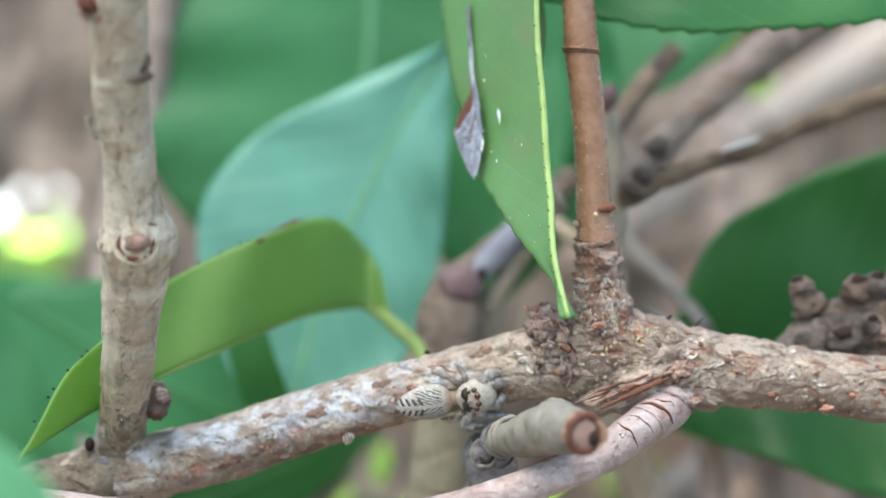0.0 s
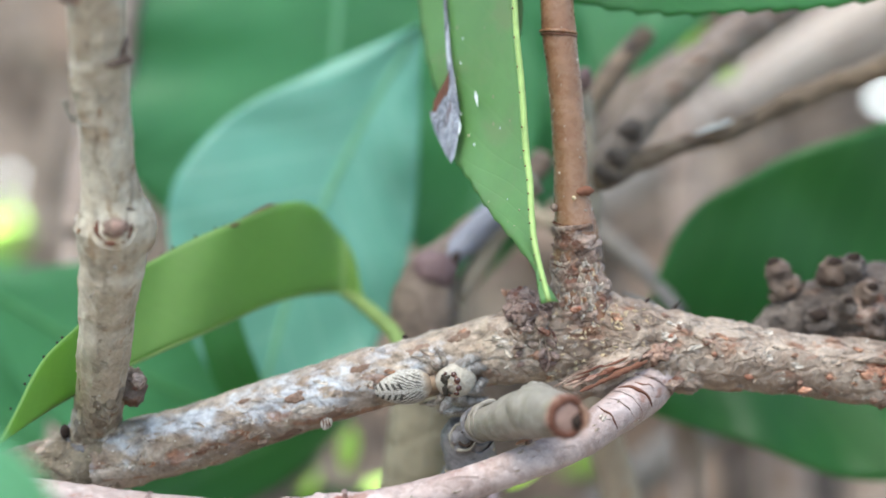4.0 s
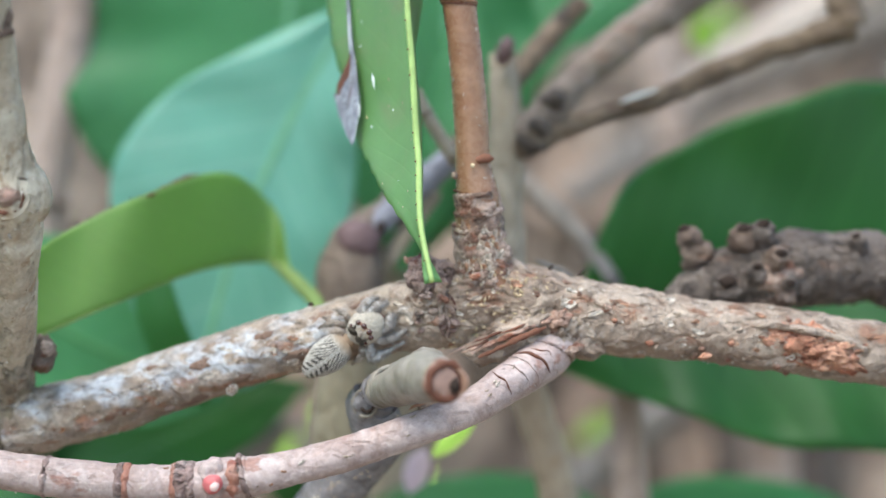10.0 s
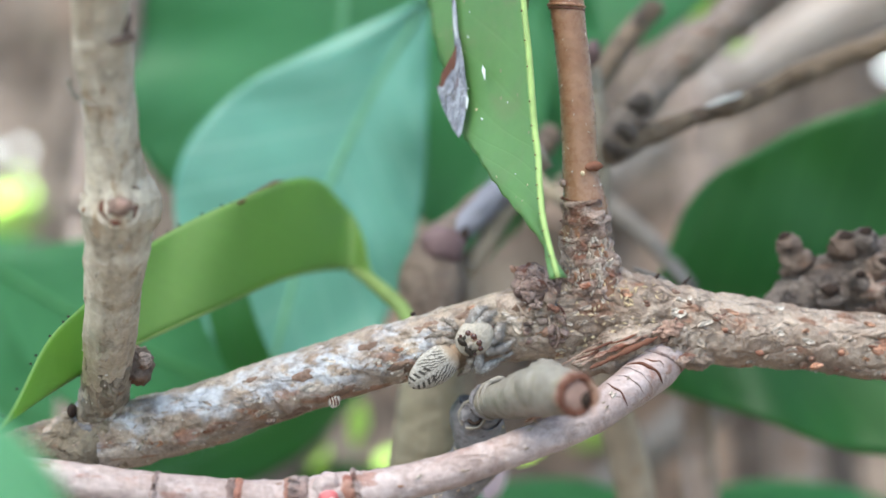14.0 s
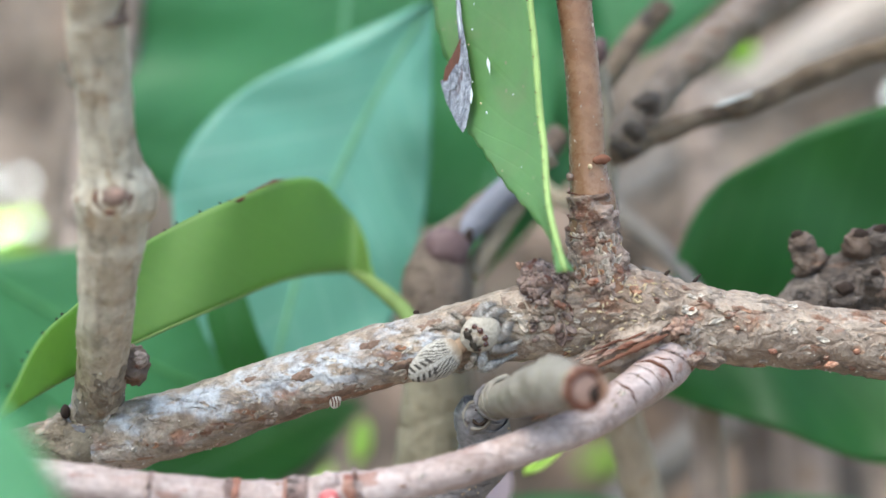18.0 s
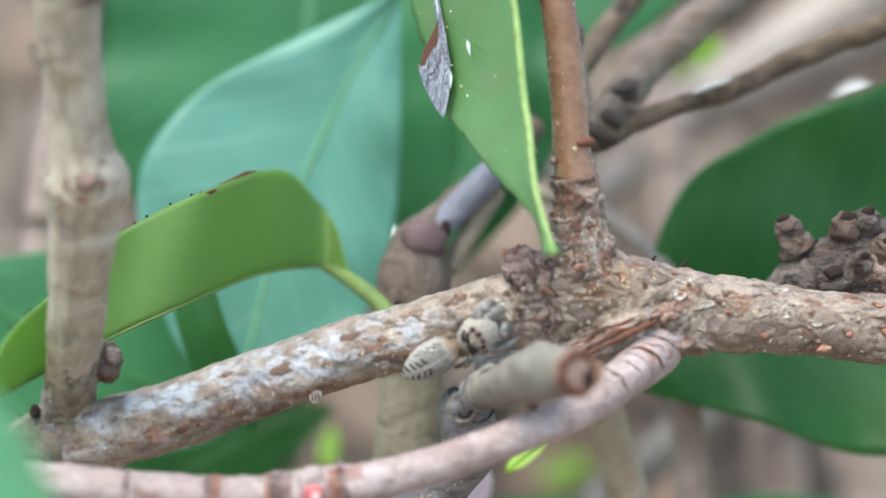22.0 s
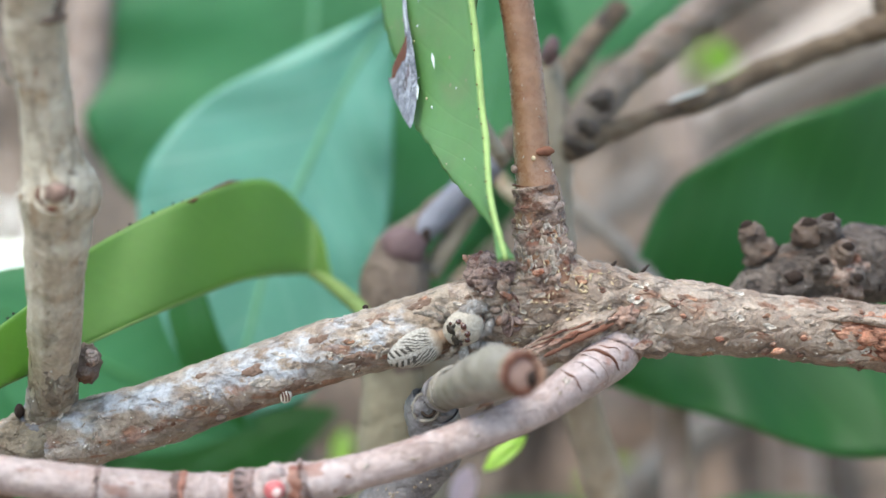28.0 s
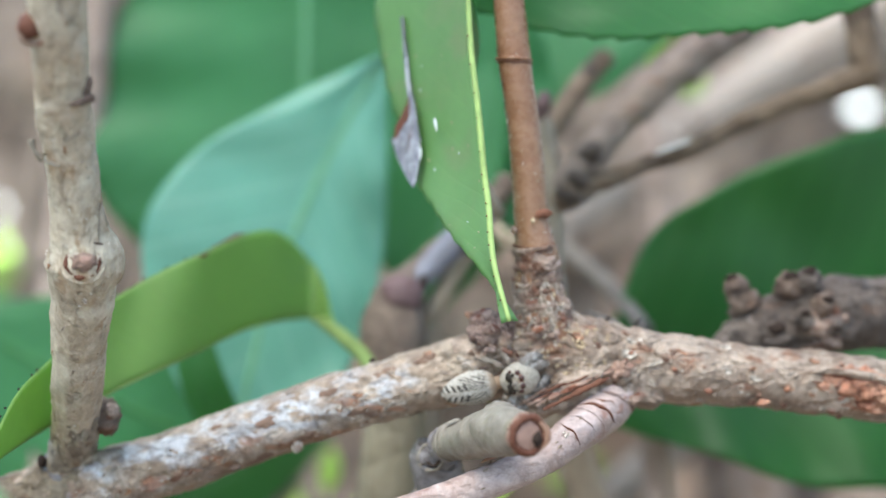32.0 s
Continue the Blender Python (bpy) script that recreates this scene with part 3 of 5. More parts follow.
for a, b in zip(grid, grid[1:]):
    for j in range(len(xs) - 1):
        bm.faces.new((a[j], a[j + 1], b[j + 1], b[j]))
tagged(new("ground", mesh_of("ground", bm, GROUND)), "brown litter with grass beyond the shrub", "ground", kind="structure")

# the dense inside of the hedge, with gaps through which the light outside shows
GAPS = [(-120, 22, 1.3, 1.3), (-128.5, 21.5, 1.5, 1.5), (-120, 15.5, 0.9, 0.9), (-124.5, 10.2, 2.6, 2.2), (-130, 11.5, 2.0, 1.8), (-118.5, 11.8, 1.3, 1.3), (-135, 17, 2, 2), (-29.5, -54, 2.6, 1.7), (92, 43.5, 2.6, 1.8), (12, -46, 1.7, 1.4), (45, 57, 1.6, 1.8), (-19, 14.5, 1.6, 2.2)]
bm = bmesh.new()
step = 1.0
nx, nz = 391, 271
rows = []
for i in range(nz):
    z = (i - nz // 2) * step
    row = []
    for j in range(nx):
        x = (j - nx // 2) * step
        y = 300 + 9 * noise.noise(Vector((x * 0.06, z * 0.02, 3))) + 5 * noise.noise(Vector((x * 0.2, z * 0.07, 9)))
        row.append(bm.verts.new(Vector((x, y, z)) * MM))
    rows.append(row)
for i in range(nz - 1):
    for j in range(nx - 1):
        x, z = (j + 0.5 - nx // 2) * step, (i + 0.5 - nz // 2) * step
        if not any(((x - a) / c) ** 2 + ((z - b) / e) ** 2 < 1 for a, b, c, e in GAPS):
            bm.faces.new((rows[i][j], rows[i][j + 1], rows[i + 1][j + 1], rows[i + 1][j]))
for v in [v for v in bm.verts if not v.link_faces]:
    bm.verts.remove(v)
tagged(new("backdrop", mesh_of("backdrop", bm, THICKET)), "blurred brown inside of the hedge with small gaps", "hedge", kind="structure")

# glowing sheets stand in for sky and sunlit green, seen only through the gaps
for name, low, high, material, label in (("backdrop_sky", 25, 400, GLOW_SKY, "bright sky far beyond the hedge"), ("backdrop_green", -255, 25, GLOW_GREEN, "glowing sheet in place of sunlit greenery far beyond the hedge")):
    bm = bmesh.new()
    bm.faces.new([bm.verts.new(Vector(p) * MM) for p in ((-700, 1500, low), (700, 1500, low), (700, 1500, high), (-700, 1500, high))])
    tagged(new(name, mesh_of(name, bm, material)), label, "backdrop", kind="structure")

# ---- the shrub's twigs ----
MAIN = [(-58.0, 3.0, -13.4, 3.10), (-49.7, 2.6, -10.3, 2.99), (-40.5, 2.4, -7.8, 2.84), (-32.9, 2.2, -5.2, 2.73), (-26.4, 2.0, -2.9, 2.68), (-19.9, 2.0, -1.3, 2.73), (-14.4, 2.0, 0.1, 2.98), (-9.4, 2.0, 1.0, 3.48), (-4.4, 2.0, 1.5, 3.48), (0.5, 2.2, 0.7, 3.28), (6.5, 2.4, -0.2, 2.99), (13.5, 2.8, -1.0, 2.74), (20.4, 3.2, -1.8, 2.90), (28.8, 3.6, -3.0, 2.81), (38.1, 5.0, -4.1, 2.83)]
LEFT = [(-49.2, 3.0, -8.4, 1.99), (-48.3, 1.0, -5.5, 2.07), (-47.3, -3.0, -0.8, 2.16), (-46.3, -7.0, 4.2, 2.35), (-45.4, -10.0, 8.6, 2.75), (-45.1, -11.0, 10.7, 3.3), (-45.3, -12.0, 12.9, 2.45), (-45.35, -13.2, 15.3, 2.12), (-45.4, -14.6, 18.1, 2.12), (-45.5, -16.0, 21.0, 2.16), (-45.5, -18.0, 24.3, 2.22), (-45.2, -20.0, 28.0, 2.28), (-45.0, -23.0, 32.7, 2.2), (-44.6, -27.0, 40.0, 2.2)]
STEM = [(-6.4, 1.5, 3.2, 2.75), (-6.8, 1.0, 5.7, 2.3), (-7.1, 0.8, 8.1, 1.99), (-7.2, 0.6, 10.6, 1.9), (-7.6, 0.5, 13.5, 1.57), (-7.9, 0.4, 18.9, 1.48), (-8.4, 0.3, 23.8, 1.44), (-8.9, 0.3, 27.7, 1.48), (-9.2, 0.3, 31.6, 1.4), (-9.7, 0.3, 38.4, 1.36), (-10, 0.3, 46, 1.34), (-10.6, 0.4, 62, 1.3)]
TWIG = [(3.2, 5.0, 0.9, 1.9), (1.2, 3.0, -0.4, 2.1), (0.0, 1.1, -1.75, 2.05), (-1.5, -0.9, -3.3, 1.95), (-4.2, -4.0, -4.9, 1.70), (-7.8, -6.5, -7.0, 1.50), (-13.1, -8.0, -9.0, 1.44), (-18.4, -8.6, -10.8, 1.44), (-23.6, -9.0, -12.1, 1.52), (-27.9, -9.3, -12.9, 1.82), (-31.8, -9.4, -13.2, 1.64), (-36.1, -9.5, -13.1, 1.56), (-41.7, -9.6, -12.7, 1.64), (-47.8, -9.8, -11.9, 1.55), (-54.6, -10.0, -11.0, 1.55), (-66, -10.0, -10.0, 1.5)]
STUB = [(-15.8, -0.5, -6.3, 1.25), (-14.8, -3.5, -5.75, 1.4), (-13.3, -7.5, -4.95, 1.8), (-11.5, -11.5, -4.0, 2.1), (-10.3, -14.5, -3.75, 1.95), (-9.6, -16.8, -3.7, 1.65), (-9.3, -17.8, -3.7, 1.4)]
DARK = [(-16.1, 1.0, -6.9, 1.85), (-16.5, 1.5, -7.8, 2.23), (-15.9, 3.0, -10.3, 2.25), (-17.2, 4.0, -12.7, 2.27), (-20.1, 5.0, -15.6, 2.37), (-22.6, 5.5, -19.0, 2.38), (-26.0, 6.0, -23.3, 2.39), (-34, 8, -34, 2.5)]
shrub = thing("shrub_branch", "lichen-flecked brown shrub branch with forking twigs", "branch", (0, 2, 0))
main = part("main_branch", limb(MAIN[:8], 0.25, 64, 0.04, 0.07), BARK_LICHEN, shrub, "brown branch with pale lichen and rusty bark")
part("stained_length", limb([(-60.0, 3.05, -14.2, 3.4), (-56.0, 2.9, -12.6, 3.38), (-51.5, 2.65, -10.9, 3.3), (-49.0, 2.6, -10.05, 3.05), (-47.0, 2.55, -9.5, 2.85)], 0.25, 56, 0.08, 0.12, 8.0), BARK_STAINED, main, "dark stained bark round the foot of the twig")
fork = part("forked_branch_end", limb(MAIN[6:], 0.25, 64, 0.06, 0.10), BARK_MAIN, shrub, "rough brown branch with scaling bark")
upright = part("upright_twig", limb(LEFT, 0.3, 64, 0.04, 0.08, 3.0, ridges=0.016), BARK_PALE, shrub, "pale tan upright twig with a round bud scar")
stem = part("reddish_stem", limb(STEM, 0.3, 36, 0.02, 0.03, 7.0), BARK_STEM, shrub, "smooth reddish-brown young stem")
lower = part("lower_twig", limb(TWIG, 0.3, 32, 0.03, 0.05, 9.0, rings=[(0.06, 0.4, 0.22), (0.085, 0.3, 0.2), (0.105, 0.3, 0.2), (0.13, 0.3, 0.16), (0.545, 0.3, 0.14), (0.56, 0.25, 0.12), (0.625, 0.3, 0.16), (0.7, 0.3, 0.12), (0.86, 0.3, 0.1)]), BARK_PINK, shrub, "pinkish-grey thin twig with ringed nodes")
stub = part("cut_stub", limb(STUB, 0.2, 40, 0.05, 0.09, 11.0), BARK_GREY, shrub, "grey cut stub with a dried brown end")
dark = part("dark_twig", limb(DARK, 0.3, 32, 0.06, 0.08, 13.0), BARK_DARK, shrub, "dark scaly side twig")

part("branch_length", limb([(-57.0, 3.0, -13.0, 3.1), (-80, 5, -24, 3.3), (-120, 10, -60, 3.6), (-160, 14, -120, 4), (-180, 16, -262, 5)], 2.0, 24, 0.05, 0.08, 2.0), BARK_MAIN, shrub, "rough brown branch running down to the ground")
part("branch_length", limb([(37.0, 4.9, -4.0, 2.85), (60, 9, -5, 2.6), (100, 14, 2, 2.2), (150, 20, 20, 1.4)], 2.0, 24, 0.05, 0.08, 4.0), BARK_MAIN, shrub)

# ---- twigs behind ----
BACK = [(8.5, 10.5, -2.4, 1.7), (11.5, 10.5, 0.6, 2.2), (14.6, 10.5, 2.6, 2.95), (19.9, 11.0, 4.1, 3.56), (25.9, 13.0, 4.4, 3.28), (32.6, 15.0, 4.2, 3.32), (43.9, 18.0, 4.1, 3.37), (70, 24, 3, 3.4)]
STICK = [(-4.0, 22.0, 15.6, 1.35), (-2.4, 22.0, 16.1, 1.3), (0.1, 23.0, 17.1, 1.1), (4.2, 24.0, 18.9, 0.92), (7.8, 25.5, 19.9, 0.95), (10.9, 26.5, 21.1, 1.1), (14.6, 28.0, 22.8, 1.0), (16.4, 28.5, 23.8, 1.15), (20.9, 30.0, 25.6, 1.2), (25.5, 30.5, 27.2, 1.3), (30, 31, 28.8, 1.7)]
STICK_UP = [(30, 31.0, 28.5, 2.0), (29.1, 31.0, 32.9, 1.65), (28.6, 31.0, 38.8, 1.65), (28, 32, 52, 1.6)]
FORK = [(3.5, 32.0, -34.0, 2.1), (0.2, 29.0, -17.5, 2.0), (-2.2, 26.0, -9.5, 1.9), (-4.2, 23.0, 0.0, 1.8), (-4.9, 22.0, 8.9, 1.75), (-4.9, 23.0, 17.2, 1.8), (-5.3, 25.0, 25, 1.3)]
THICK = [(-3.8, 22.5, 16.6, 1.48), (-2.0, 23.0, 18.4, 1.56), (0.8, 25.0, 21.3, 1.63), (3.4, 28.0, 23.9, 1.73), (8.6, 33.0, 28.4, 2.0), (15.5, 40.0, 33.6, 2.41), (40, 60, 52, 3.36)]
BUD_FOOT = [(-24, 26.0, -90, 4), (-21.5, 23.0, -24, 3.3), (-20.6, 22.2, -9, 3.0), (-20.3, 22.0, -2.0, 2.95)]
BUD = [(-20.4, 22.0, -5.5, 2.9), (-20.3, 22.0, -2.4, 3.05), (-20.1, 22.0, 3.2, 3.33), (-19.5, 23.0, 6.5, 2.5), (-18.1, 24.0, 8.2, 1.6), (-15.3, 26.0, 10.4, 1.70), (-12.4, 28.0, 13.0, 1.43), (-8, 31, 18, 1.2)]
back = thing("rear_branch", "knobbly grey-brown branch with bud stubs behind", "branch", (20, 11, 4))
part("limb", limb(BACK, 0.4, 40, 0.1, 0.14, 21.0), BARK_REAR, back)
forked = thing("forked_branch", "out-of-focus brown branch forking into sticks", "branch", (-3, 23, 10))
part("upright_limb", limb(FORK, 0.6, 24, 0.05, 0.1, 23.0), STEM_TAN, forked)
part("thin_stick", limb(STICK, 0.5, 20, 0.1, 0.22, 25.0), BARK_FORK, forked)
part("thin_stick", limb(STICK_UP, 0.6, 20, 0.1, 0.15, 27.0), BARK_FORK, forked)
part("thick_limb", limb(THICK, 0.5, 28, 0.1, 0.2, 29.0), STEM_LIMB, forked, "pinkish brown thick limb")
budded = thing("budded_twig", "grey-brown twig ending in a purplish bud", "twig", (-20, 22, 0))
part("foot", limb(BUD_FOOT, 0.8, 28, 0.03, 0.06, 32.0), STEM_OLIVE, budded, "khaki lower length of the twig")
part("twig", limb(BUD, 0.6, 28, 0.04, 0.08, 31.0), BARK_FAR, budded)

# ---- leaves ----
def between(low, high, back):
    """What leaf() takes for a blade that rises from its lower line to its upper edge, with a lip turned back below."""
    a, b = np.array(low, float), np.array(high, float)
    wide = np.linalg.norm(b - a, axis=1)
    return low, list(wide), back, [(*((q - p) / w), 0.05, 0.9, 0.45) for p, q, w in zip(a, b, wide)]


FOLD_LOW = [(-24.1, 18, 1.1), (-26.6, 22, 3.3), (-28.9, 24, 4.3), (-34.0, 16, 3.7), (-39.8, 8.0, 1.2), (-45.5, 5.2, -1.4), (-49.9, 3.2, -3.7), (-52.3, -4.5, -5.3), (-54.6, -12, -7.2)]
FOLD_HIGH = [(-24.0, 18, 1.5), (-26.3, 22, 4.5), (-28.6, 27, 9.8), (-32.2, 19.0, 13.1), (-38.1, 9.4, 10.9), (-44.2, 7.4, 7.8), (-50.0, 1.6, 2.3), (-52.2, -7, -1.2), (-54.5, -12.5, -6.9)]
leaf("folded_leaf", "light green leaf folded along its midrib, nibbled edge", *between(FOLD_LOW, FOLD_HIGH, [0.3, 0.5, 3, 4, 5, 5, 4, 2, 0.2]), LEAF_LIGHT, rib=0.14, wave=0.2,
     petiole=[(-21.8, 12, -1.2, 0.65), (-23.0, 17, 0.6, 0.75), (-24.6, 18.5, 2.1, 0.75), (-26.8, 22, 3.6, 0.6), (-29, 26, 4.5, 0.25)])
leaf("broad_leaf", "broad leaf with its sky sheen painted in blue-green", [(-20.8, 41, 32.6), (-25.9, 40.5, 23.8), (-30, 39.5, 15.2), (-33.7, 38, 6.2), (-36.4, 35.5, -4.6), (-37.6, 34, -10)],
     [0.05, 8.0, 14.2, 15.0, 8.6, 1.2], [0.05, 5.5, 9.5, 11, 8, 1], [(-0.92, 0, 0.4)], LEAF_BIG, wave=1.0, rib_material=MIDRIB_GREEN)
HANG_SPINE = [(-10.2, -10.7, 4.9), (-11.2, -8.7, 9.0), (-11.5, -7.2, 11.8), (-11.6, -6, 14.6), (-11.9, -5, 17.4), (-12.3, -4, 23), (-12.8, -3, 28.4), (-13, -2, 36), (-13, 0, 48)]
HANG_LEFT = [0.05, 2.4, 5.4, 8.6, 11.6, 13.8, 14.5, 14, 7]
HANG_SIDE = (-0.55, 0.83, 0, 0.1, 0.99, 0)
hanging = leaf("hanging_leaf", "green hanging leaf with a torn silvery patch and yellow midrib", HANG_SPINE, HANG_LEFT, [0.05, 1.5, 2.5, 3.5, 4.5, 6, 7, 7, 4], [HANG_SIDE], LEAF_HANG, rib=0.29, teeth=0.45, wave=0.6, rib_material=MIDRIB_YELLOW, petiole=[(-13, 0, 47, 0.5), (-12.2, 0.2, 52, 0.5), (-10.6, 0.3, 55, 0.6)])
leaf("dark_leaf", "large dark green glossy leaf", [(0.8, 38, -7.2), (9, 38, -1), (18, 38, 1.0), (28, 39, 3), (40, 40, 5), (60, 42, 8)],
     [0.1, 12.0, 16.5, 18.5, 18.5, 6], [0.1, 11, 16.8, 20.2, 20.7, 6], [(-0.2, -0.08, 1, 0.18, -0.45, -0.87)], LEAF_DARK, wave=1.0, rib_material=MIDRIB_DARK)
leaf("shaded_leaf", "dull green shaded leaf", [(-125, 126, -4), (-105, 126, -12), (-84, 126, -20), (-64, 126, -30), (-50, 126, -38)],
     [4, 20, 24, 20, 0.1], [4, 20, 24, 20, 0.1], [(0.4, 0.1, 0.9)], LEAF_FAR, wave=2.0, rib_material=MIDRIB_DARK)
leaf("lower_leaf", "dull green leaf under the folded one", [(-70, 48, 4), (-60, 47, -1.5), (-51, 46, -6), (-43, 46, -9.5), (-36, 46, -12)],
     [1, 9, 11, 9, 0.1], [1, 8, 9, 6, 0.1], [(0.45, 0.1, 0.9)], LEAF_FAR, rib_material=MIDRIB_DARK)
# added blade: its dark green paints the shade on the broad leaf's curled edge
leaf("shaded_leaf", "dark green blade standing in for the broad leaf's shaded edge", [(-41.4, 29, 6.8), (-41.0, 28, 2.5), (-40.0, 27.5, -1.8), (-38.2, 28, -6.2), (-35.5, 29, -11)],
     [1, 2.0, 2.2, 2.0, 0.1], [1, 2.0, 2.4, 2.2, 0.1], [(-1, 0.1, -0.35)], LEAF_DARK, rib=0.1, rib_material=MIDRIB_DARK)
leaf("upper_leaf", "mid green leaf hanging behind", [(-31, 60, 56), (-30.5, 60, 42), (-31, 59, 30), (-34, 58, 16), (-38, 57, 2)],
     [4, 21, 26.5, 20, 0.1], [2, 17, 22, 16, 0.1], [(-1, 0, 0)], LEAF_FAR, wave=1.2, rib_material=MIDRIB_GREEN)
leaf("upper_leaf", "mid green leaf hanging behind", [(-13, 55, 48), (-12, 55, 36), (-12.5, 54, 24), (-15, 53, 12), (-17, 52, 2)],
     [2, 9, 11, 8, 0.1], [2, 9, 11, 8, 0.1], [(-1, 0, 0)], LEAF_FAR, wave=1.0, rib_material=MIDRIB_GREEN)
leaf("near_leaf", "bright green leaf close to the lens", [(-80, -55, -2), (-70, -55, -4), (-60, -55, -6), (-52, -55, -7.5), (-44, -55, -9.5), (-39.3, -55, -10.8)],
     [4, 9, 9.5, 8.6, 6.4, 0.1], [4, 9, 9.5, 8.6, 6.0, 0.1], [(0.2, 0, 1)], LEAF_NEAR, rib_material=MIDRIB_GREEN)
leaf("over_leaf", "dark green leaf with finely toothed edge overhead", [(-15, 12, 37), (-3, 11, 36.2), (8, 10, 36.4), (19, 10, 37.2), (36, 10, 39.2)],
     [1, 6, 6.5, 6, 0.5], [2.5, 5.6, 5.9, 5.8, 2.0], [(0, 0.3, 1)], LEAF_OVER, teeth=0.5, rib_material=MIDRIB_DARK)




# ---- details of the twigs ----
# upright twig: round bud in its scar, buds, spur, collar
part("scar_line", ring((-44.8, -13.75, 10.5), (0.05, -1, 0.1), 1.3, 0.19, 3), BROWN_EDGE, upright, "dark line round the bud")
part("bud", blob((-44.75, -13.75, 10.45), (1.2, 0.7, 0.95), rough=0.25, fine=4, seed=2, scale=1.4), BARK_BUD, upright, "round reddish-brown bud")
# paler colour here imitates a highlight on the bud
part("bud_glint", blob((-44.4, -14.3, 10.6), (0.5, 0.25, 0.42), rough=0.4, seed=8), PITH, upright, "paler blob painted as the bud's highlight")
part("bud_scar", ring((-44.85, -13.4, 10.5), (0.05, -1, 0.15), 1.75, 0.2, 4), BARK_PALE, upright, "raised pale rim of the bud scar")
part("scar_fold", limb([(-46.9, -12.9, 11.1, 0.06), (-46.0, -13.7, 11.55, 0.12), (-44.9, -13.95, 11.9, 0.15), (-43.6, -13.65, 11.95, 0.12), (-42.9, -12.9, 11.7, 0.06)], 0.15, 10, 0.4, 0.4), BARK_KNOB, upright, "dark fold over the bud")
for x, z, r in ((-46.95, 10.3, 1.15), (-43.0, 10.5, 1.2)):
    part("knuckle", blob((x, -11.2, z), (r, 1.4, r * 1.7), (0, 0, 0), 0.1, 4, x, 0.6), BARK_PALE, upright)
part("bud", blob((-45.5, -0.2, -3.4), (1.35, 1.15, 1.8), (0, 28, 0), 0.35, 4, 5, 0.9), BARK_KNOB, upright, "scaly side bud")
part("bud_scale", blob((-44.8, -0.9, -2.9), (0.7, 0.5, 1.0), (0, 35, 0), 0.3, seed=8), BARK_SCALY, upright)
part("bud_scale", blob((-46.1, -1.1, -3.9), (0.22, 0.4, 1.3), (0, 20, 0), 0.3, seed=9), DARK_GAP, upright)
part("dark_foot", limb([(-49.4, 3.4, -9.0, 2.4), (-49.0, 2.5, -7.6, 2.2), (-48.5, 1.5, -6.2, 2.12), (-48.0, -0.2, -4.2, 2.1), (-47.6, -1.8, -2.2, 2.0)], 0.2, 40, 0.1, 0.12, 7.0), BARK_FOOT, upright)
part("collar", ring((-49.1, 2.4, -7.9), (0.15, -0.5, 1), 2.15, 0.5, 6), BARK_DARK, upright, "dark collar at the foot of the twig")
part("bud", blob((-51.2, 0.9, -7.2), (0.45, 0.5, 0.6), rough=0.2, seed=11, fine=2), DARK_GAP, upright, "small dark bud")
part("bud", blob((-43.4, -18.8, 24.1), (0.4, 0.5, 0.95), (0, 15, 0), 0.3, seed=12), BARK_KNOB, upright, "dark flattened bud")
part("bud_scar", limb([(-44.6, -20.0, 22.7, 0.12), (-43.7, -19.9, 22.9, 0.28), (-42.9, -19.1, 23.3, 0.3)], 0.15, 10, 0.3, 0.3), BARK_KNOB, upright, "brown scar below a bud")
part("spur", limb([(-47.4, -16.5, 18.6, 0.28), (-48.0, -16.6, 19.4, 0.2), (-48.2, -16.7, 20.3, 0.3)], 0.15, 10, 0.1, 0.1), BARK_GREY, upright, "thin grey spur")
part("spur", limb([(-47.5, -16.0, 18.8, 0.1), (-46.5, -18.0, 18.3, 0.14), (-45.6, -18.3, 18.0, 0.06)], 0.15, 8, 0.1, 0.1), BARK_GREY, upright)
# no bud here: a solid dark blob paints the depth of a hollow
part("bud", blob((-46.9, -21.9, 28.6), (1.1, 0.7, 0.95), rough=0.3, seed=14), BROWN_EDGE, upright, "dark brown blob in place of a shaded hollow")
part("bud_scar", ring((-46.8, -21.5, 28.6), (-0.3, -1, 0.1), 1.3, 0.3, 15), BARK_BUD, upright)

# reddish stem: scaly ringed foot, leaf scars, joint ring
scaly = part("scaly_foot", limb([(-6.5, 1.5, 3.0, 2.9), (-6.8, 1.0, 5.6, 2.4), (-7.0, 0.9, 7.6, 2.1), (-7.1, 0.7, 9.5, 2.02), (-7.3, 0.6, 11.2, 1.9)], 0.16, 48, 0.16, 0.16, 17.0,
                                 rings=[(0.3, 0.35, 0.22), (0.45, 0.3, 0.2), (0.6, 0.3, 0.2), (0.74, 0.25, 0.2), (0.97, 0.3, 0.25)]), BARK_SCALY, stem, "scaly ringed foot of the stem")
for z, r, t in ((11.15, 1.95, 0.14), (9.2, 2.12, 0.10), (7.5, 2.2, 0.08)):
    part("scale_ring", ring((-7.1 + (8 - z) * 0.08, 0.8, z), (0.1, -0.1, 1), r * 0.97, t * 0.8, z, squash=0.9), BROWN_EDGE, stem)
part("leaf_scar", blob((-6.6, -0.85, 14.0), (0.85, 0.34, 0.42), (0, -10, 20), 0.4, seed=21), RUST, stem, "reddish crescent leaf scar")
part("leaf_scar", blob((-7.6, -1.45, 13.4), (0.2, 0.2, 0.24), rough=0.2, fine=2), CRUMB, stem)
part("leaf_scar", blob((-9.2, -0.4, 12.6), (0.3, 0.5, 0.4), rough=0.3, fine=2, seed=4), BARK_SCALY, stem)
part("joint_ring", ring((-8.9, 0.3, 27.4), (0.06, 0, 1), 1.52, 0.08, 5), BROWN_EDGE, stem, "thin dark joint")
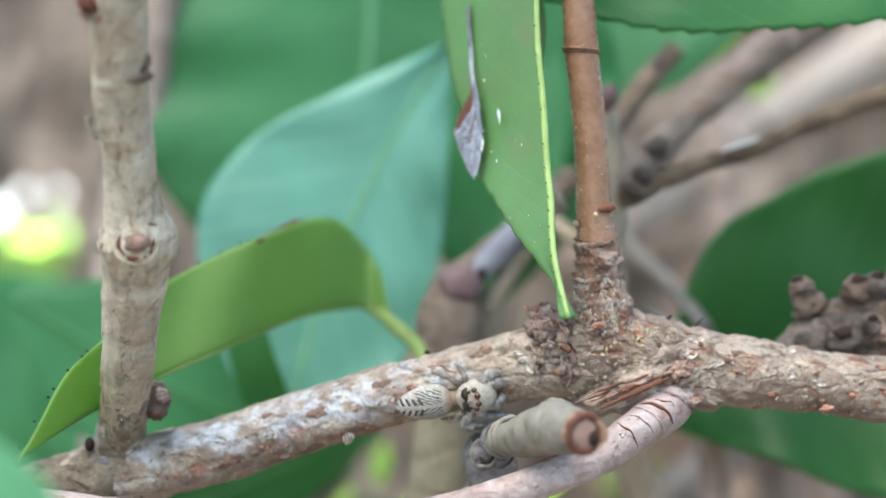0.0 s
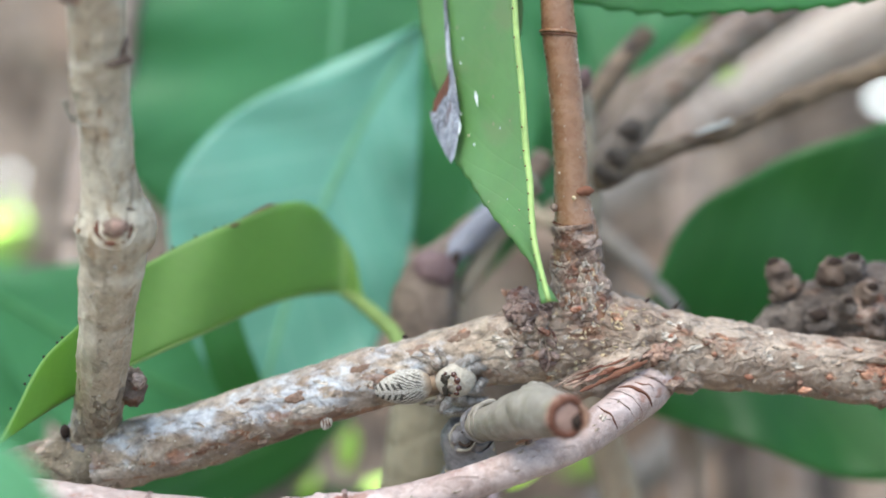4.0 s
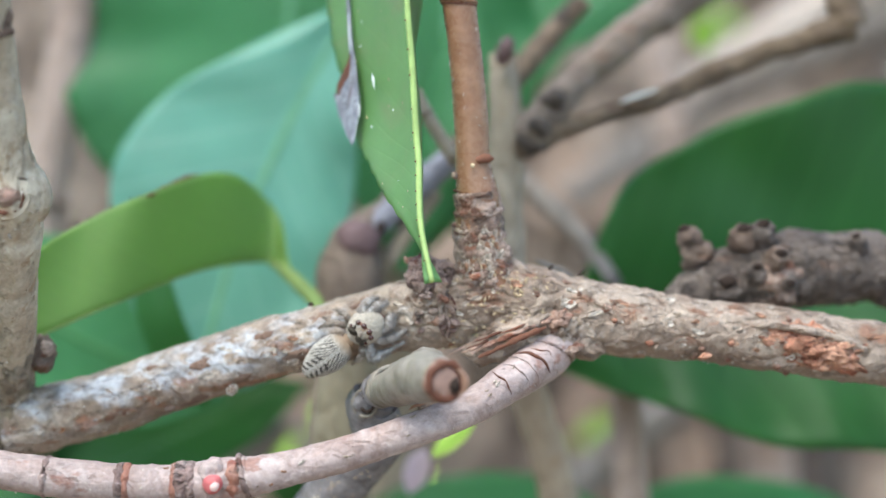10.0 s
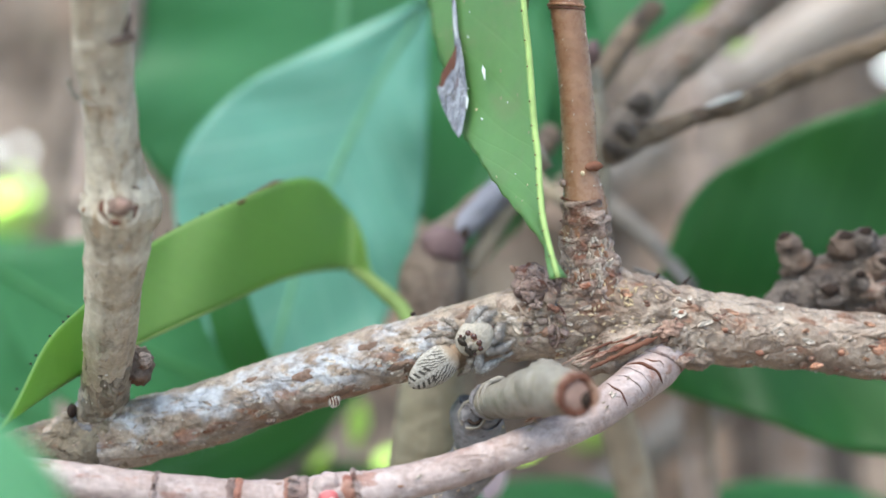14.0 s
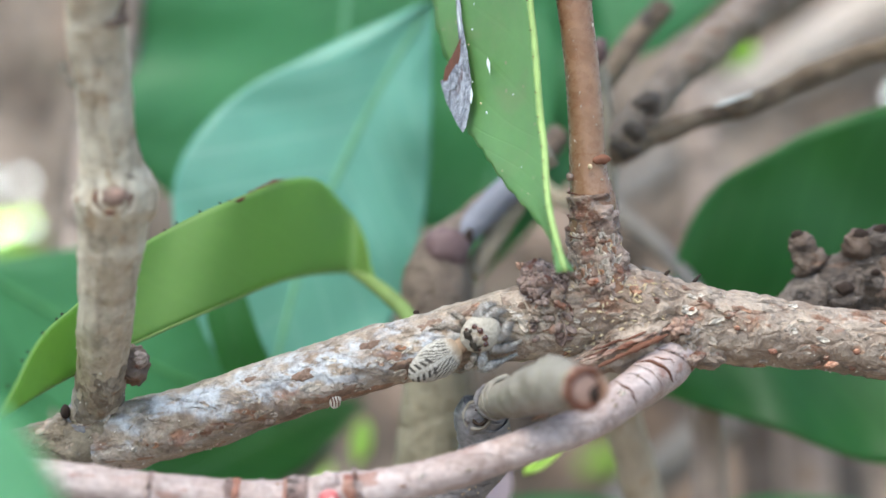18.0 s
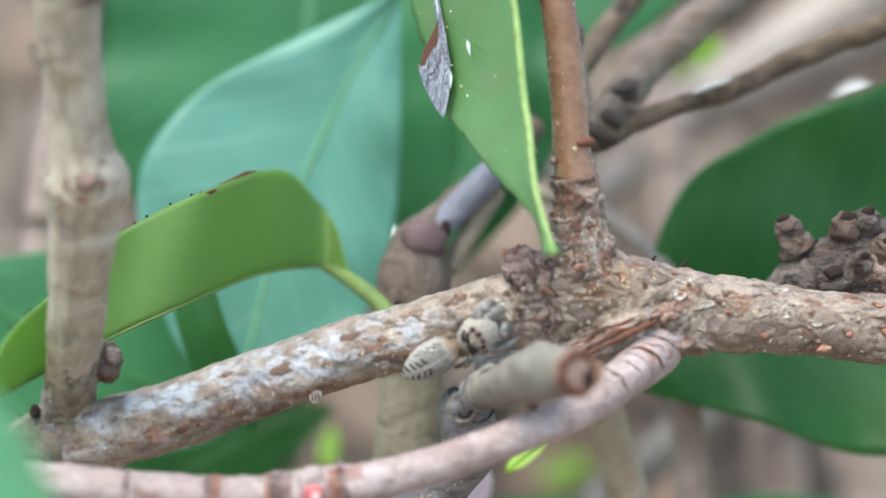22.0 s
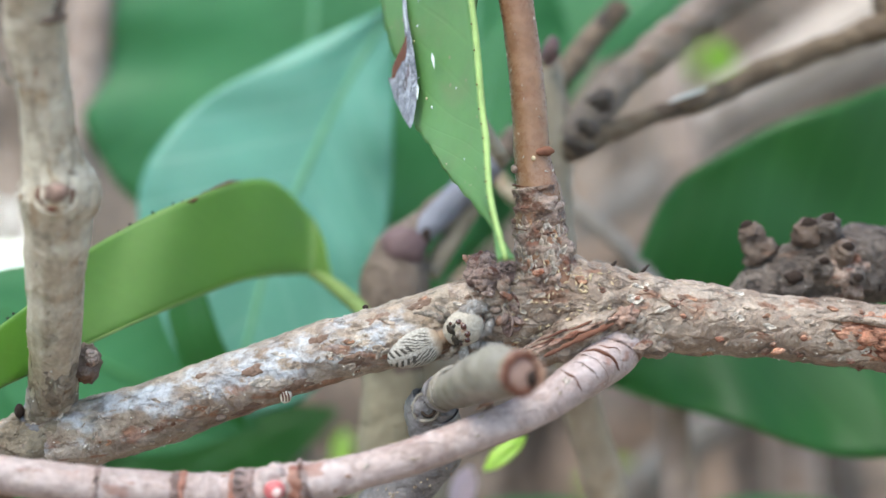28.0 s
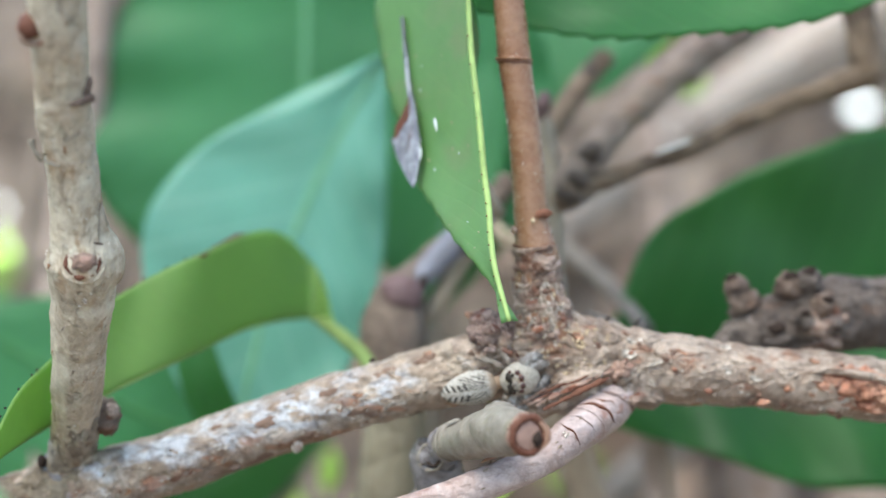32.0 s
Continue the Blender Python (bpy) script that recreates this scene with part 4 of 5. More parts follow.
part("joint_ring", ring((-8.9, 0.3, 27.7), (0.06, 0, 1), 1.55, 0.14, 9), BARK_STEM, stem)

# burl where the stem springs, and the crack of the fork
BARK_BURL = bark("bark_burl", (0.23, 0.14, 0.115), (0.35, 0.25, 0.205), (0.035, 0.02, 0.015), (0.14, 0.05, 0.03), rusty=0.6)
burl = part("burl", blob((-11.3, -0.1, 3.7), (1.9, 1.9, 1.95), (0, -8, 0), 0.3, 5, 31, 0.9), BARK_BURL, shrub, "dark reddish knotty burl")
for k in range(30):
    rng = random.Random(k)
    z = rng.uniform(-1.7, 5.4)
    x = -11.2 + rng.uniform(-1.8, 1.8) + 0.15 * (3 - z)
    y = 2.0 - math.sqrt(max(0.5, 13.0 - (z - 1.2) ** 2)) - (0.7 if z > 2 else 0.05)
    part("burl_knob", blob((x, y, z), (rng.uniform(0.25, 0.6), 0.3, rng.uniform(0.2, 0.5)), (0, rng.uniform(-60, 60), 0), 0.45, 3, k * 3.1, 1.6), rng.choice([BUD_BROWN, BARK_BURL, BARK_BURL, BARK_BURL, BARK_MAIN, BARK_SCALY]), burl)
for k, (x, z, n) in enumerate([(-10.4, 0.9, 1.6), (-9.6, -0.2, 1.3), (-12.6, 1.2, 1.2), (-9.1, 1.3, 1.1)]):
    part("burl_ridge", limb([(x - 0.5, -1.35, z + n, 0.06), (x - 0.05, -1.65, z + n * 0.4, 0.11), (x + 0.1, -1.65, z - n * 0.3, 0.11), (x - 0.2, -1.4, z - n, 0.06)], 0.15, 8, 0.3, 0.3, k), (BARK_MAIN, BARK_BURL)[k % 2], burl)
for k in range(6):
    rng = random.Random(300 + k)
    u, dz = rng.uniform(-0.3, 0.5), rng.uniform(-1.0, 1.0)
    r = rng.uniform(0.06, 0.14)
    n = rng.uniform(2.0, 4.2)
    a = Vector((-6.0 + 5.0 * u, -2.15, -1.6 + 2.3 * u + dz * 0.6))
    d = Vector((1.0, 0.12, 0.42 + rng.uniform(-0.15, 0.15)))
    part("bark_sliver", limb([(*(a - d * n / 2), 0.05), (*(a - d * n * 0.15 + Vector((0, -0.2, 0))), r), (*(a + d * n * 0.2 + Vector((0, -0.15, 0.1))), r * 0.8), (*(a + d * n / 2 + Vector((0, 0.3, 0))), 0.05)], 0.2, 10, 0.4, 0.4, 40.0 + k), rng.choice([RUST, TORN, TORN, BARK_MAIN, BROWN_EDGE]), fork, "reddish torn bark in the fork")
part("fork_web", blob((-4.2, -0.6, -1.4), (4.2, 1.7, 1.7), (0, -22, 0), 0.3, 5, 47, 0.8), BARK_MAIN, fork, "rough bark web between branch and twig")
twig_line = glide(TWIG, 400)
for k, (x, thick, slant) in enumerate([(0.3, 0.07, 0.4), (-0.4, 0.09, 0.35), (-1.2, 0.12, 0.25), (-1.9, 0.07, 0.4), (-2.6, 0.13, 0.3), (-3.3, 0.08, 0.1), (-4.0, 0.06, 0.2), (-5.2, 0.07, 0.0)]):
    q = int(np.argmin(abs(twig_line[:, 0] - x)))
    way = Vector(twig_line[q + 1, :3] - twig_line[q - 1, :3]).normalized() + Vector((slant, 0, -slant))
    part("wrinkle", crease(twig_line[q, :3], way, twig_line[q, 3] * 1.03, thick, -70 + 13 * (k % 4), 60 + 14 * (k % 3), 50 + k), (RUST, BROWN_EDGE, BARK_RIDGE, RUST, BROWN_EDGE, BARK_PINK, BARK_RIDGE, BROWN_EDGE)[k], lower, "dark wrinkle round the twig")
part("torn_bark", limb([(-7.6, -2.75, -2.7, 0.09), (-5.9, -2.75, -1.8, 0.17), (-3.7, -2.55, -0.9, 0.22), (-1.4, -1.95, 0.0, 0.2), (0.3, -0.95, 0.7, 0.14)], 0.15, 20, 0.7, 0.5, 45.0), TORN, fork, "reddish torn bark in the fork")
part("torn_bark", limb([(-7.0, -3.1, -3.0, 0.08), (-5.1, -3.0, -2.1, 0.21), (-2.9, -2.7, -1.1, 0.22), (-1.2, -2.1, -0.4, 0.11)], 0.15, 14, 0.8, 0.5, 46.0), RUST, fork)
part("bark_eye", blob((-0.1, -1.6, 0.2), (1.1, 0.35, 0.7), (0, -30, 0), 0.7, 4, 3, 1.8), TORN, fork, "orange bark eye")
part("bark_eye", blob((1.0, -0.6, -2.5), (1.2, 0.8, 0.6), (0, -40, 0), 0.6, 4, 5, 1.5), BARK_SCALY, fork)
part("twig_web", blob((-0.2, 0.9, -1.9), (2.0, 1.9, 1.8), (0, -30, 0), 0.2, 4, 49, 0.9), BARK_MAIN, fork)
part("twig_web", blob((1.6, 0.9, -1.9), (2.6, 1.7, 1.35), (0, 12, 0), 0.3, 4, 61, 0.9), BARK_MAIN, fork)
part("twig_web", blob((0.2, -0.4, -0.9), (1.7, 1.2, 1.0), (0, -35, 0), 0.5, 4, 62, 1.4), BARK_MAIN, fork)
part("bark_tip", blob((-4.6, -5.6, -5.6), (0.55, 0.5, 0.6), (0, 30, 0), 0.3, 3, 63), BUD_BROWN, lower)

# cut stub: dried end with a hollow, rings at its foot
end = Vector((-9.2, -18.1, -3.7))
way = Vector((0.38, -0.92, -0.04)).normalized()
part("end_rim", ring(end, way, 1.4, 0.3, 71), BROWN_EDGE, stub, "dark brown dried rim")
part("end_rim", ring(end - way * 0.3, way, 1.42, 0.34, 72), TORN, stub)
part("end_face", blob(end - way * 0.1, (1.35, 0.3, 1.25), (0, 0, 22), 0.12, 3, 73), PITH, stub, "pale brown cut face")
# solid near-black blob paints the shade inside the cut end
part("end_hollow_shade", blob(end + way * 0.12 + Vector((0.72, 0.1, -0.2)), (0.42, 0.3, 0.75), (0, 15, 22), 0.5, 3, 75), DARK_GAP, stub, "dark blob painting the shade of a hollow in the cut face")
part("end_lip", limb([tuple(end + Vector((0.9, 0.1, 1.0))) + (0.12,), tuple(end + Vector((1.45, 0.3, 0.4))) + (0.3,), tuple(end + Vector((1.5, 0.3, -0.5))) + (0.26,), tuple(end + Vector((1.0, 0.2, -1.1))) + (0.1,)], 0.15, 10, 0.3, 0.3, 5), BUD_BROWN, stub, "broken lip of the dried end")
part("stub_hump", blob((-11.2, -9.6, -2.85), (1.5, 1.9, 1.05), (0, -20, 25), 0.2, 4, 77, 0.7), BARK_GREY, stub)
part("stub_fold", limb([(-13.9, -7.6, -6.4, 0.1), (-14.3, -7.4, -5.2, 0.28), (-13.7, -8.4, -3.6, 0.22), (-12.9, -8.6, -2.8, 0.08)], 0.15, 10, 0.25, 0.3, 9), BARK_DARK, stub)
for k, (u, r) in enumerate([(0.0, 1.4), (0.5, 1.45), (1.0, 1.55)]):
    part("foot_ring", ring((-15.5 + u * 1.0, -1.2 - u * 2.6, -6.0 + u * 0.6), (1.1, -3, 0.6), r, 0.22, 80 + k), BARK_GREY if k else BARK_DARK, stub, "ringed grey foot of the stub")
part("foot_hollow", blob((-16.8, -0.6, -7.2), (1.0, 0.6, 1.5), (0, 12, 20), 0.3, 4, 85), BARK_DARK, stub, "dark hollow beside the stub")
part("foot_rim", ring((-16.8, -0.95, -7.2), (-0.3, -1, 0.1), 1.15, 0.16, 87), BARK_GREY, stub, "grey rim of the hollow")
part("foot_rim", ring((-16.6, -1.25, -7.3), (-0.3, -1, 0.1), 0.6, 0.14, 88), DARK_GAP, stub)
part("scab", blob((-11.6, -7.6, -6.9), (0.32, 0.3, 0.6), (0, 10, 0), 0.4, 3, 77), BARK_SCALY, lower, "small torn scab on the twig")
part("scab_flap", limb([(-12.6, -7.6, -7.0, 0.06), (-12.0, -8.2, -6.6, 0.15), (-11.3, -8.0, -6.4, 0.12)], 0.12, 8, 0.3, 0.3), BUD_BROWN, lower)

# lower twig: node with a pink bud
part("node", limb([(-25.7, -9.15, -12.4, 1.6), (-26.6, -9.2, -12.6, 1.8), (-27.6, -9.3, -12.8, 1.92), (-28.8, -9.35, -13.0, 1.9), (-29.8, -9.4, -13.1, 1.7), (-30.4, -9.4, -13.15, 1.6)], 0.15, 36, 0.1, 0.12, 90.0), BARK_PINK, lower, "swollen node")
part("node_patch", blob((-26.95, -10.35, -12.6), (0.85, 0.98, 1.5), (0, 8, 0), 0.25, 4, 93, 1.2), NODE_RED, lower, "rust-orange patch on the node")
part("node_rim", ring((-26.1, -9.2, -12.5), (1, 0, 0.3), 1.72, 0.26, 95), BARK_RIDGE, lower, "reddish-brown ridge round the node")
part("bud_scale", blob((-28.7, -10.6, -12.1), (1.0, 0.7, 1.15), (0, 20, 0), 0.35, 4, 96, 1.2), BARK_PINK, lower, "grey scale behind the pink bud")
part("pink_bud", blob((-28.45, -11.35, -12.9), (0.82, 0.6, 0.8), (0, 0, 0), 0.15, 3, 91), BUD_PINK, lower, "small pink bud")
part("pink_bud_tip", blob((-28.2, -11.8, -12.95), (0.36, 0.2, 0.38), (0, 0, 0), 0.25, 3, 92, 1.5), BUD_TIP, lower, "pale tip of the bud")
for k, (x, thick, m) in enumerate([(-30.4, 0.24, BARK_RIDGE), (-31.2, 0.32, BARK_RIDGE), (-31.8, 0.16, NODE_RED), (-35.8, 0.18, NODE_RED), (-36.3, 0.2, BARK_RIDGE), (-42.5, 0.14, BARK_RIDGE)]):
    q = int(np.argmin(abs(twig_line[:, 0] - x)))
    part("node_ring", ring(twig_line[q, :3], Vector(twig_line[q + 1, :3] - twig_line[q - 1, :3]), twig_line[q, 3] * 0.98, thick, 70 + k, squash=1.9), m, lower)

# wound with rusty bare wood
part("wound", blob((22.0, 1.7, -2.1), (5.6, 1.85, 1.9), (0, 13, 0), 0.3, 5, 51, 1.3), WOUND, fork, "orange-red bare wood of an old wound")
for k in range(14):
    rng = random.Random(200 + k)
    u = rng.uniform(-0.9, 0.9)
    v = rng.uniform(-0.8, 0.8) * (1 - u * u) ** 0.5
    x, z, h = 21.2 + 4.1 * u, -2.0 - 0.95 * u + 0.9 * v, rng.uniform(0.5, 1.4)
    part("wood_splinter", limb([(x - h, 0.6, z + 0.23 * h, 0.04), (x, 0.25, z, rng.uniform(0.08, 0.2)), (x + h, 0.6, z - 0.23 * h, 0.04)], 0.2, 7, 0.4, 0.3, k), rng.choice([WOUND, RUST, PITH, DARK_GAP]), fork)
part("wound_lip", limb([(16.5, 0.4, -0.3, 0.1), (19, 0.0, -0.3, 0.35), (22, 0.2, -0.8, 0.4), (25, 0.6, -1.6, 0.35), (26.4, 0.8, -2.4, 0.3), (26.3, 0.8, -3.2, 0.1)], 0.25, 12, 0.3, 0.3, 33.0), BARK_MAIN, fork, "bark lip over the wound")

# brown bare patches with dark rims on the lichen-covered length
for k, (s, angle, size) in enumerate([(0.36, 38, 1.3), (0.40, 44, 1.1), (0.30, 30, 1.0), (0.24, 12, 1.3), (0.20, 40, 0.9), (0.33, -30, 1.6), (0.27, -42, 1.8), (0.42, -38, 1.5), (0.16, -25, 1.4), (0.46, 30, 0.9), (0.22, -55, 1.5)]):
    p, out, along = skin(MAIN, s, angle)
    tilt = math.degrees(math.atan2(along.z, along.x))
    part("bare_patch", blob(p - out * 0.13, (size, 0.22, size * 0.4), (-angle * 0.8, -tilt, 0), 0.5, 4, 130 + k, 1.3), RUST_BARK, main, "smooth rust-brown bare patch of bark")

# shell-like gall and small bumps under the branch
part("gall", blob((-28.6, 0.4, -6.2), (0.5, 0.4, 0.62), (0, 15, 0), 0.15, 3, 95), LENTICEL, main, "small striped pale gall")
for k in range(3):
    part("gall_stripe", limb([(-28.95 + 0.25 * k, 0.15, -5.8, 0.05), (-28.8 + 0.25 * k, -0.02, -6.2, 0.08), (-28.8 + 0.25 * k, 0.15, -6.6, 0.05)], 0.12, 8, 0, 0), BROWN_EDGE, main)
part("bark_bump", blob((-34.0, 0.3, -8.0), (0.5, 0.4, 0.3), (0, -15, 0), 0.3, 3, 97), BARK_KNOB, main)
part("bark_bump", blob((-21.9, 2.1, 1.2), (0.28, 0.25, 0.22), (0, 0, 0), 0.3, 2, 98), DARK_GAP, main)
part("bark_bump", limb([(1.2, 3.4, 3.3, 0.1), (1.8, 3.9, 3.9, 0.16), (2.4, 4.4, 4.5, 0.08)], 0.15, 8, 0.2, 0.2), DARK_GAP, fork)
part("bark_bump", blob((-1.0, 2.2, 4.3), (0.2, 0.3, 0.9), (0, 40, 0), 0.3, 3, 99), DARK_GAP, fork)
part("bark_bump", blob((-4.2, 1.2, 4.6), (1.3, 1.0, 0.9), (0, 20, 0), 0.3, 4, 101), BARK_MAIN, fork)
part("bark_bump", blob((5.5, 2.2, 2.5), (1.6, 1.0, 0.6), (0, 5, 0), 0.3, 4, 103), BARK_MAIN, fork)
for x, z, r in ((1.0, 1.6, 0.5), (-0.3, -0.1, 0.55), (12.5, -2.9, 0.5), (-7.3, 3.9, 0.5)):
    part("bark_eye", blob((x, -0.75 if x > -5 else -1.7, z), (r, 0.35, r * 0.5), (0, -10, 0), 0.5, 4, x, 2.0), WOUND, fork, "orange bark eye")

for k in range(24):
    rng = random.Random(700 + k)
    p, out, along = skin(MAIN, rng.uniform(0.6, 0.93), rng.uniform(-70, 75))
    w = rng.uniform(0.25, 0.5)
    part("bark_eye", blob(p, (w, 0.22, w * 0.55), (0, rng.uniform(-10, 40), 0), 0.45, 2, k, 2.0), rng.choice([WOUND, TORN, RUST_BARK]), fork, "orange bark eye")
    # dark brown strip under each eye, its shade painted on
    part("eye_shade", limb([tuple(p + Vector((-w * 0.8, -0.12, -w * 0.5))) + (0.04,), tuple(p + Vector((0, -0.2, -w * 0.75))) + (0.08,), tuple(p + Vector((w * 0.9, -0.1, -w * 0.3))) + (0.03,)], 0.12, 6, 0.2, 0.2, k), BROWN_EDGE, fork)

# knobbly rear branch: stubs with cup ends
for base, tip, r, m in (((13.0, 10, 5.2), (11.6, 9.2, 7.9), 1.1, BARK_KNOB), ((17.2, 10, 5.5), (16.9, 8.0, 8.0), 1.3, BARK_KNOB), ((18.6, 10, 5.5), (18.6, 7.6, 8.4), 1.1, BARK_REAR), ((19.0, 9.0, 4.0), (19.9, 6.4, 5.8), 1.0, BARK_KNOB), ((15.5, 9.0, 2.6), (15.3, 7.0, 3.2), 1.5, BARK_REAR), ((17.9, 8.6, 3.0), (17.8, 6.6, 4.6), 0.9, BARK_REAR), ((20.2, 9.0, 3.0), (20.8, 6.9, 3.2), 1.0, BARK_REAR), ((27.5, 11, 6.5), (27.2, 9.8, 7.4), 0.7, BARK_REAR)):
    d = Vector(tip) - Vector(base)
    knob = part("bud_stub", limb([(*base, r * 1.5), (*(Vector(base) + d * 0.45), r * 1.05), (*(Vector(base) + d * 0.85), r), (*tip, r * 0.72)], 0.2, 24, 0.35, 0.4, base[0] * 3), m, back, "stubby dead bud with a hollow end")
    # near-black blob on each tip, painted shade of its hollow end
    part("stub_hollow_shade", blob(Vector(tip) + d.normalized() * 0.02, (r * 0.55, r * 0.35, r * 0.45), (30, 0, 0), 0.35, 3, base[0]), DARK_GAP, knob)
part("knot", blob((19.6, 9.0, 3.6), (2.4, 2.2, 2.4), (0, 0, 0), 0.4, 4, 111), BARK_SCALY, back, "warty knot")
part("dry_bract", limb([(-2.0, 10, 5.0, 0.15), (0.5, 9.8, 4.0, 0.3), (1.4, 9.4, 3.4, 0.1)], 0.2, 10, 0.2, 0.1), STEM_GREY, back)
# forked branch behind: dark node collars and a cut stub
for c, r, turn in (((-1.6, 21.6, 17.4), (1.1, 1.0, 1.3), 30), ((-2.3, 21.2, 15.9), (1.3, 1.0, 0.9), -25), ((-0.4, 22.8, 20.2), (1.2, 1.3, 1.1), 45)):
    part("node_collar", blob(c, r, (0, -turn, 0), 0.6, 3, c[0]), BARK_NODE, forked, "dark irregular node")
part("cut_stub_end", blob((2.8, 36.0, 31.2), (1.0, 1.0, 0.8), (0, 40, 0), 0.2, 3, 3), BUD_BROWN, forked, "tan end of a cut stub")
# white sliver laid on as the stick's specular highlight
part("stick_highlight", limb([(6.4, 24.2, 20.3, 0.1), (7.6, 24.2, 20.8, 0.17), (9.4, 24.6, 21.4, 0.14), (10.2, 25, 21.7, 0.05)], 0.3, 10, 0.2, 0.2), WHITE_SPOT, forked, "small whitish highlight painted on the stick")
cut = part("cut_stub", limb([(-4.4, 27.0, 22.6, 1.3), (-1.6, 31, 26.2, 1.25), (0.5, 34, 28.8, 1.2), (2.6, 36, 31.2, 1.2)], 0.5, 20, 0.1, 0.1, 5.0), BARK_FORK, forked, "short cut side stub")
# solid dark blob drawn as the shade in the cut stub's hollow
part("stub_hollow_shade", blob((0.4, 33.0, 29.2), (0.6, 0.6, 1.6), (0, 36, 0), 0.25, 3), BARK_NODE, cut)
part("bud", blob((-5.0, 22.0, 25.2), (0.9, 0.9, 1.4), (0, 10, 0), 0.2, 3, 7), BUD_PURPLE, forked)
bud = part("bud", blob((-19.3, 20.6, 6.6), (2.2, 1.6, 2.0), (0, 20, 0), 0.12, 3, 121), BUD_PURPLE, budded, "fat purplish bud")
part("bud_scale", blob((-17.4, 22.0, 7.0), (0.6, 0.9, 1.5), (0, 15, 0), 0.15, 3, 123), DARK_GAP, bud)
part("side_stick", limb([(-18.4, 23, 7.2, 1.2), (-16.0, 24.0, 9.6, 1.35), (-13.4, 25, 12.2, 1.4), (-12.2, 25.5, 13.3, 1.3), (-10.6, 26, 14.6, 1.2)], 0.5, 18, 0.05, 0.05), STEM_SKY_TINT, budded, "stick with a pale sky glint painted in bluish colour")
part("side_stick", limb([(-17.0, 24, 4.0, 1.0), (-14.4, 25, 8.0, 1.0), (-12, 26, 11.5, 0.9)], 0.5, 18, 0.05, 0.05), STEM_TAN, budded)

# ---- details of the leaves ----
def on_leaf(spine, widths, side, u, v):
    """A place on a leaf's left half: u along from the tip, v across from the midrib; a little in front of the blade."""
    k = int(u * 99)
    p = Vector(glide(spine, 100)[k])
    w = glide(np.array(widths)[:, None], 100)[k, 0]
    d = Vector(side[:3]).normalized()
    return p + d * (w * v) + Vector((-d.y, d.x, 0)).normalized() * (-0.35 if d.x > 0 else 0.35) + Vector((0, -0.25, 0))


def patch(spine, widths, side, outline, material, name, label=""):
    """A thin irregular patch on the hanging leaf, through (u, v) corners."""
    bm = bmesh.new()
    front = [bm.verts.new(on_leaf(spine, widths, side, u, v) * MM) for u, v in outline]
    rear = [bm.verts.new(q.co + Vector((0, 0.25, 0)) * MM) for q in front]
    bm.faces.new(front), bm.faces.new(list(reversed(rear)))
    for k in range(len(front)):
        n = (k + 1) % len(front)
        bm.faces.new((front[k], rear[k], rear[n], front[n]))
    bmesh.ops.recalc_face_normals(bm, faces=bm.faces)
    part(name, bm, material, hanging, label, smooth=False)


HL = (HANG_SPINE, HANG_LEFT, HANG_SIDE)
patch(*HL, [(0.47, 0.99), (0.50, 1.0), (0.55, 1.03), (0.59, 1.03), (0.595, 0.94), (0.64, 0.74), (0.70, 0.71), (0.82, 0.70), (0.82, 0.67), (0.70, 0.66), (0.63, 0.66), (0.58, 0.68), (0.53, 0.78), (0.49, 0.9)], SILVER, "torn_patch", "torn silvery dried patch")
patch(*HL, [(0.585, 1.02), (0.61, 0.94), (0.655, 0.76), (0.675, 0.70), (0.63, 0.71), (0.585, 0.86)], BROWN_EDGE, "torn_edge", "dark red edge of the tear")
patch(*HL, [(0.56, 1.01), (0.585, 1.02), (0.58, 0.95), (0.56, 0.96)], WHITE_SPOT, "torn_glint", "whitish scrap of the dried patch")
patch(*HL, [(0.50, 0.93), (0.55, 0.86), (0.60, 0.80), (0.55, 0.83)], WHITE_SPOT, "torn_glint")
patch(*HL, [(0.63, 0.70), (0.70, 0.695), (0.74, 0.69), (0.70, 0.68)], WHITE_SPOT, "torn_glint")
patch(*HL, [(0.54, 0.74), (0.57, 0.76), (0.60, 0.71), (0.56, 0.69)], WHITE_SPOT, "torn_glint")
patch(*HL, [(0.595, 0.46), (0.61, 0.48), (0.625, 0.46), (0.61, 0.44)], WHITE_SPOT, "white_fleck")
for k in range(13):
    rng = random.Random(500 + k)
    u, v, r = rng.uniform(0.2, 0.9), rng.uniform(0.1, 0.95), rng.uniform(0.04, 0.10)
    part("pale_fleck", blob(on_leaf(*HL, u, v), (r, 0.12, r * rng.uniform(0.8, 2)), (0, rng.uniform(-30, 30), 0), 0.2, 1, k), rng.choice([WHITE_SPOT, CRUMB]), hanging)
for k in range(16):
    u = 0.06 + 0.055 * k
    p = Vector(glide(HANG_SPINE, 100)[int(u * 99)])
    part("rib_speck", blob(p + Vector((-0.25, -0.4, 0)), (0.08, 0.1, 0.1), rough=0.2, fine=1), BROWN_EDGE, hanging)
folded = [o for o in scene.objects if o.name == "folded_leaf"][0]
edge_line = glide(FOLD_HIGH, 200)
for k in range(15):
    p = Vector(edge_line[min(198, int(104 + 6.4 * k + 1.5 * (k % 3)))]) + Vector((0, -0.2, 0.05))
    part("dark_tooth", blob(p, (0.14, 0.14, 0.12), rough=0.3, fine=1, seed=k), DARK_GAP, folded, "tiny dark tooth on the leaf edge")
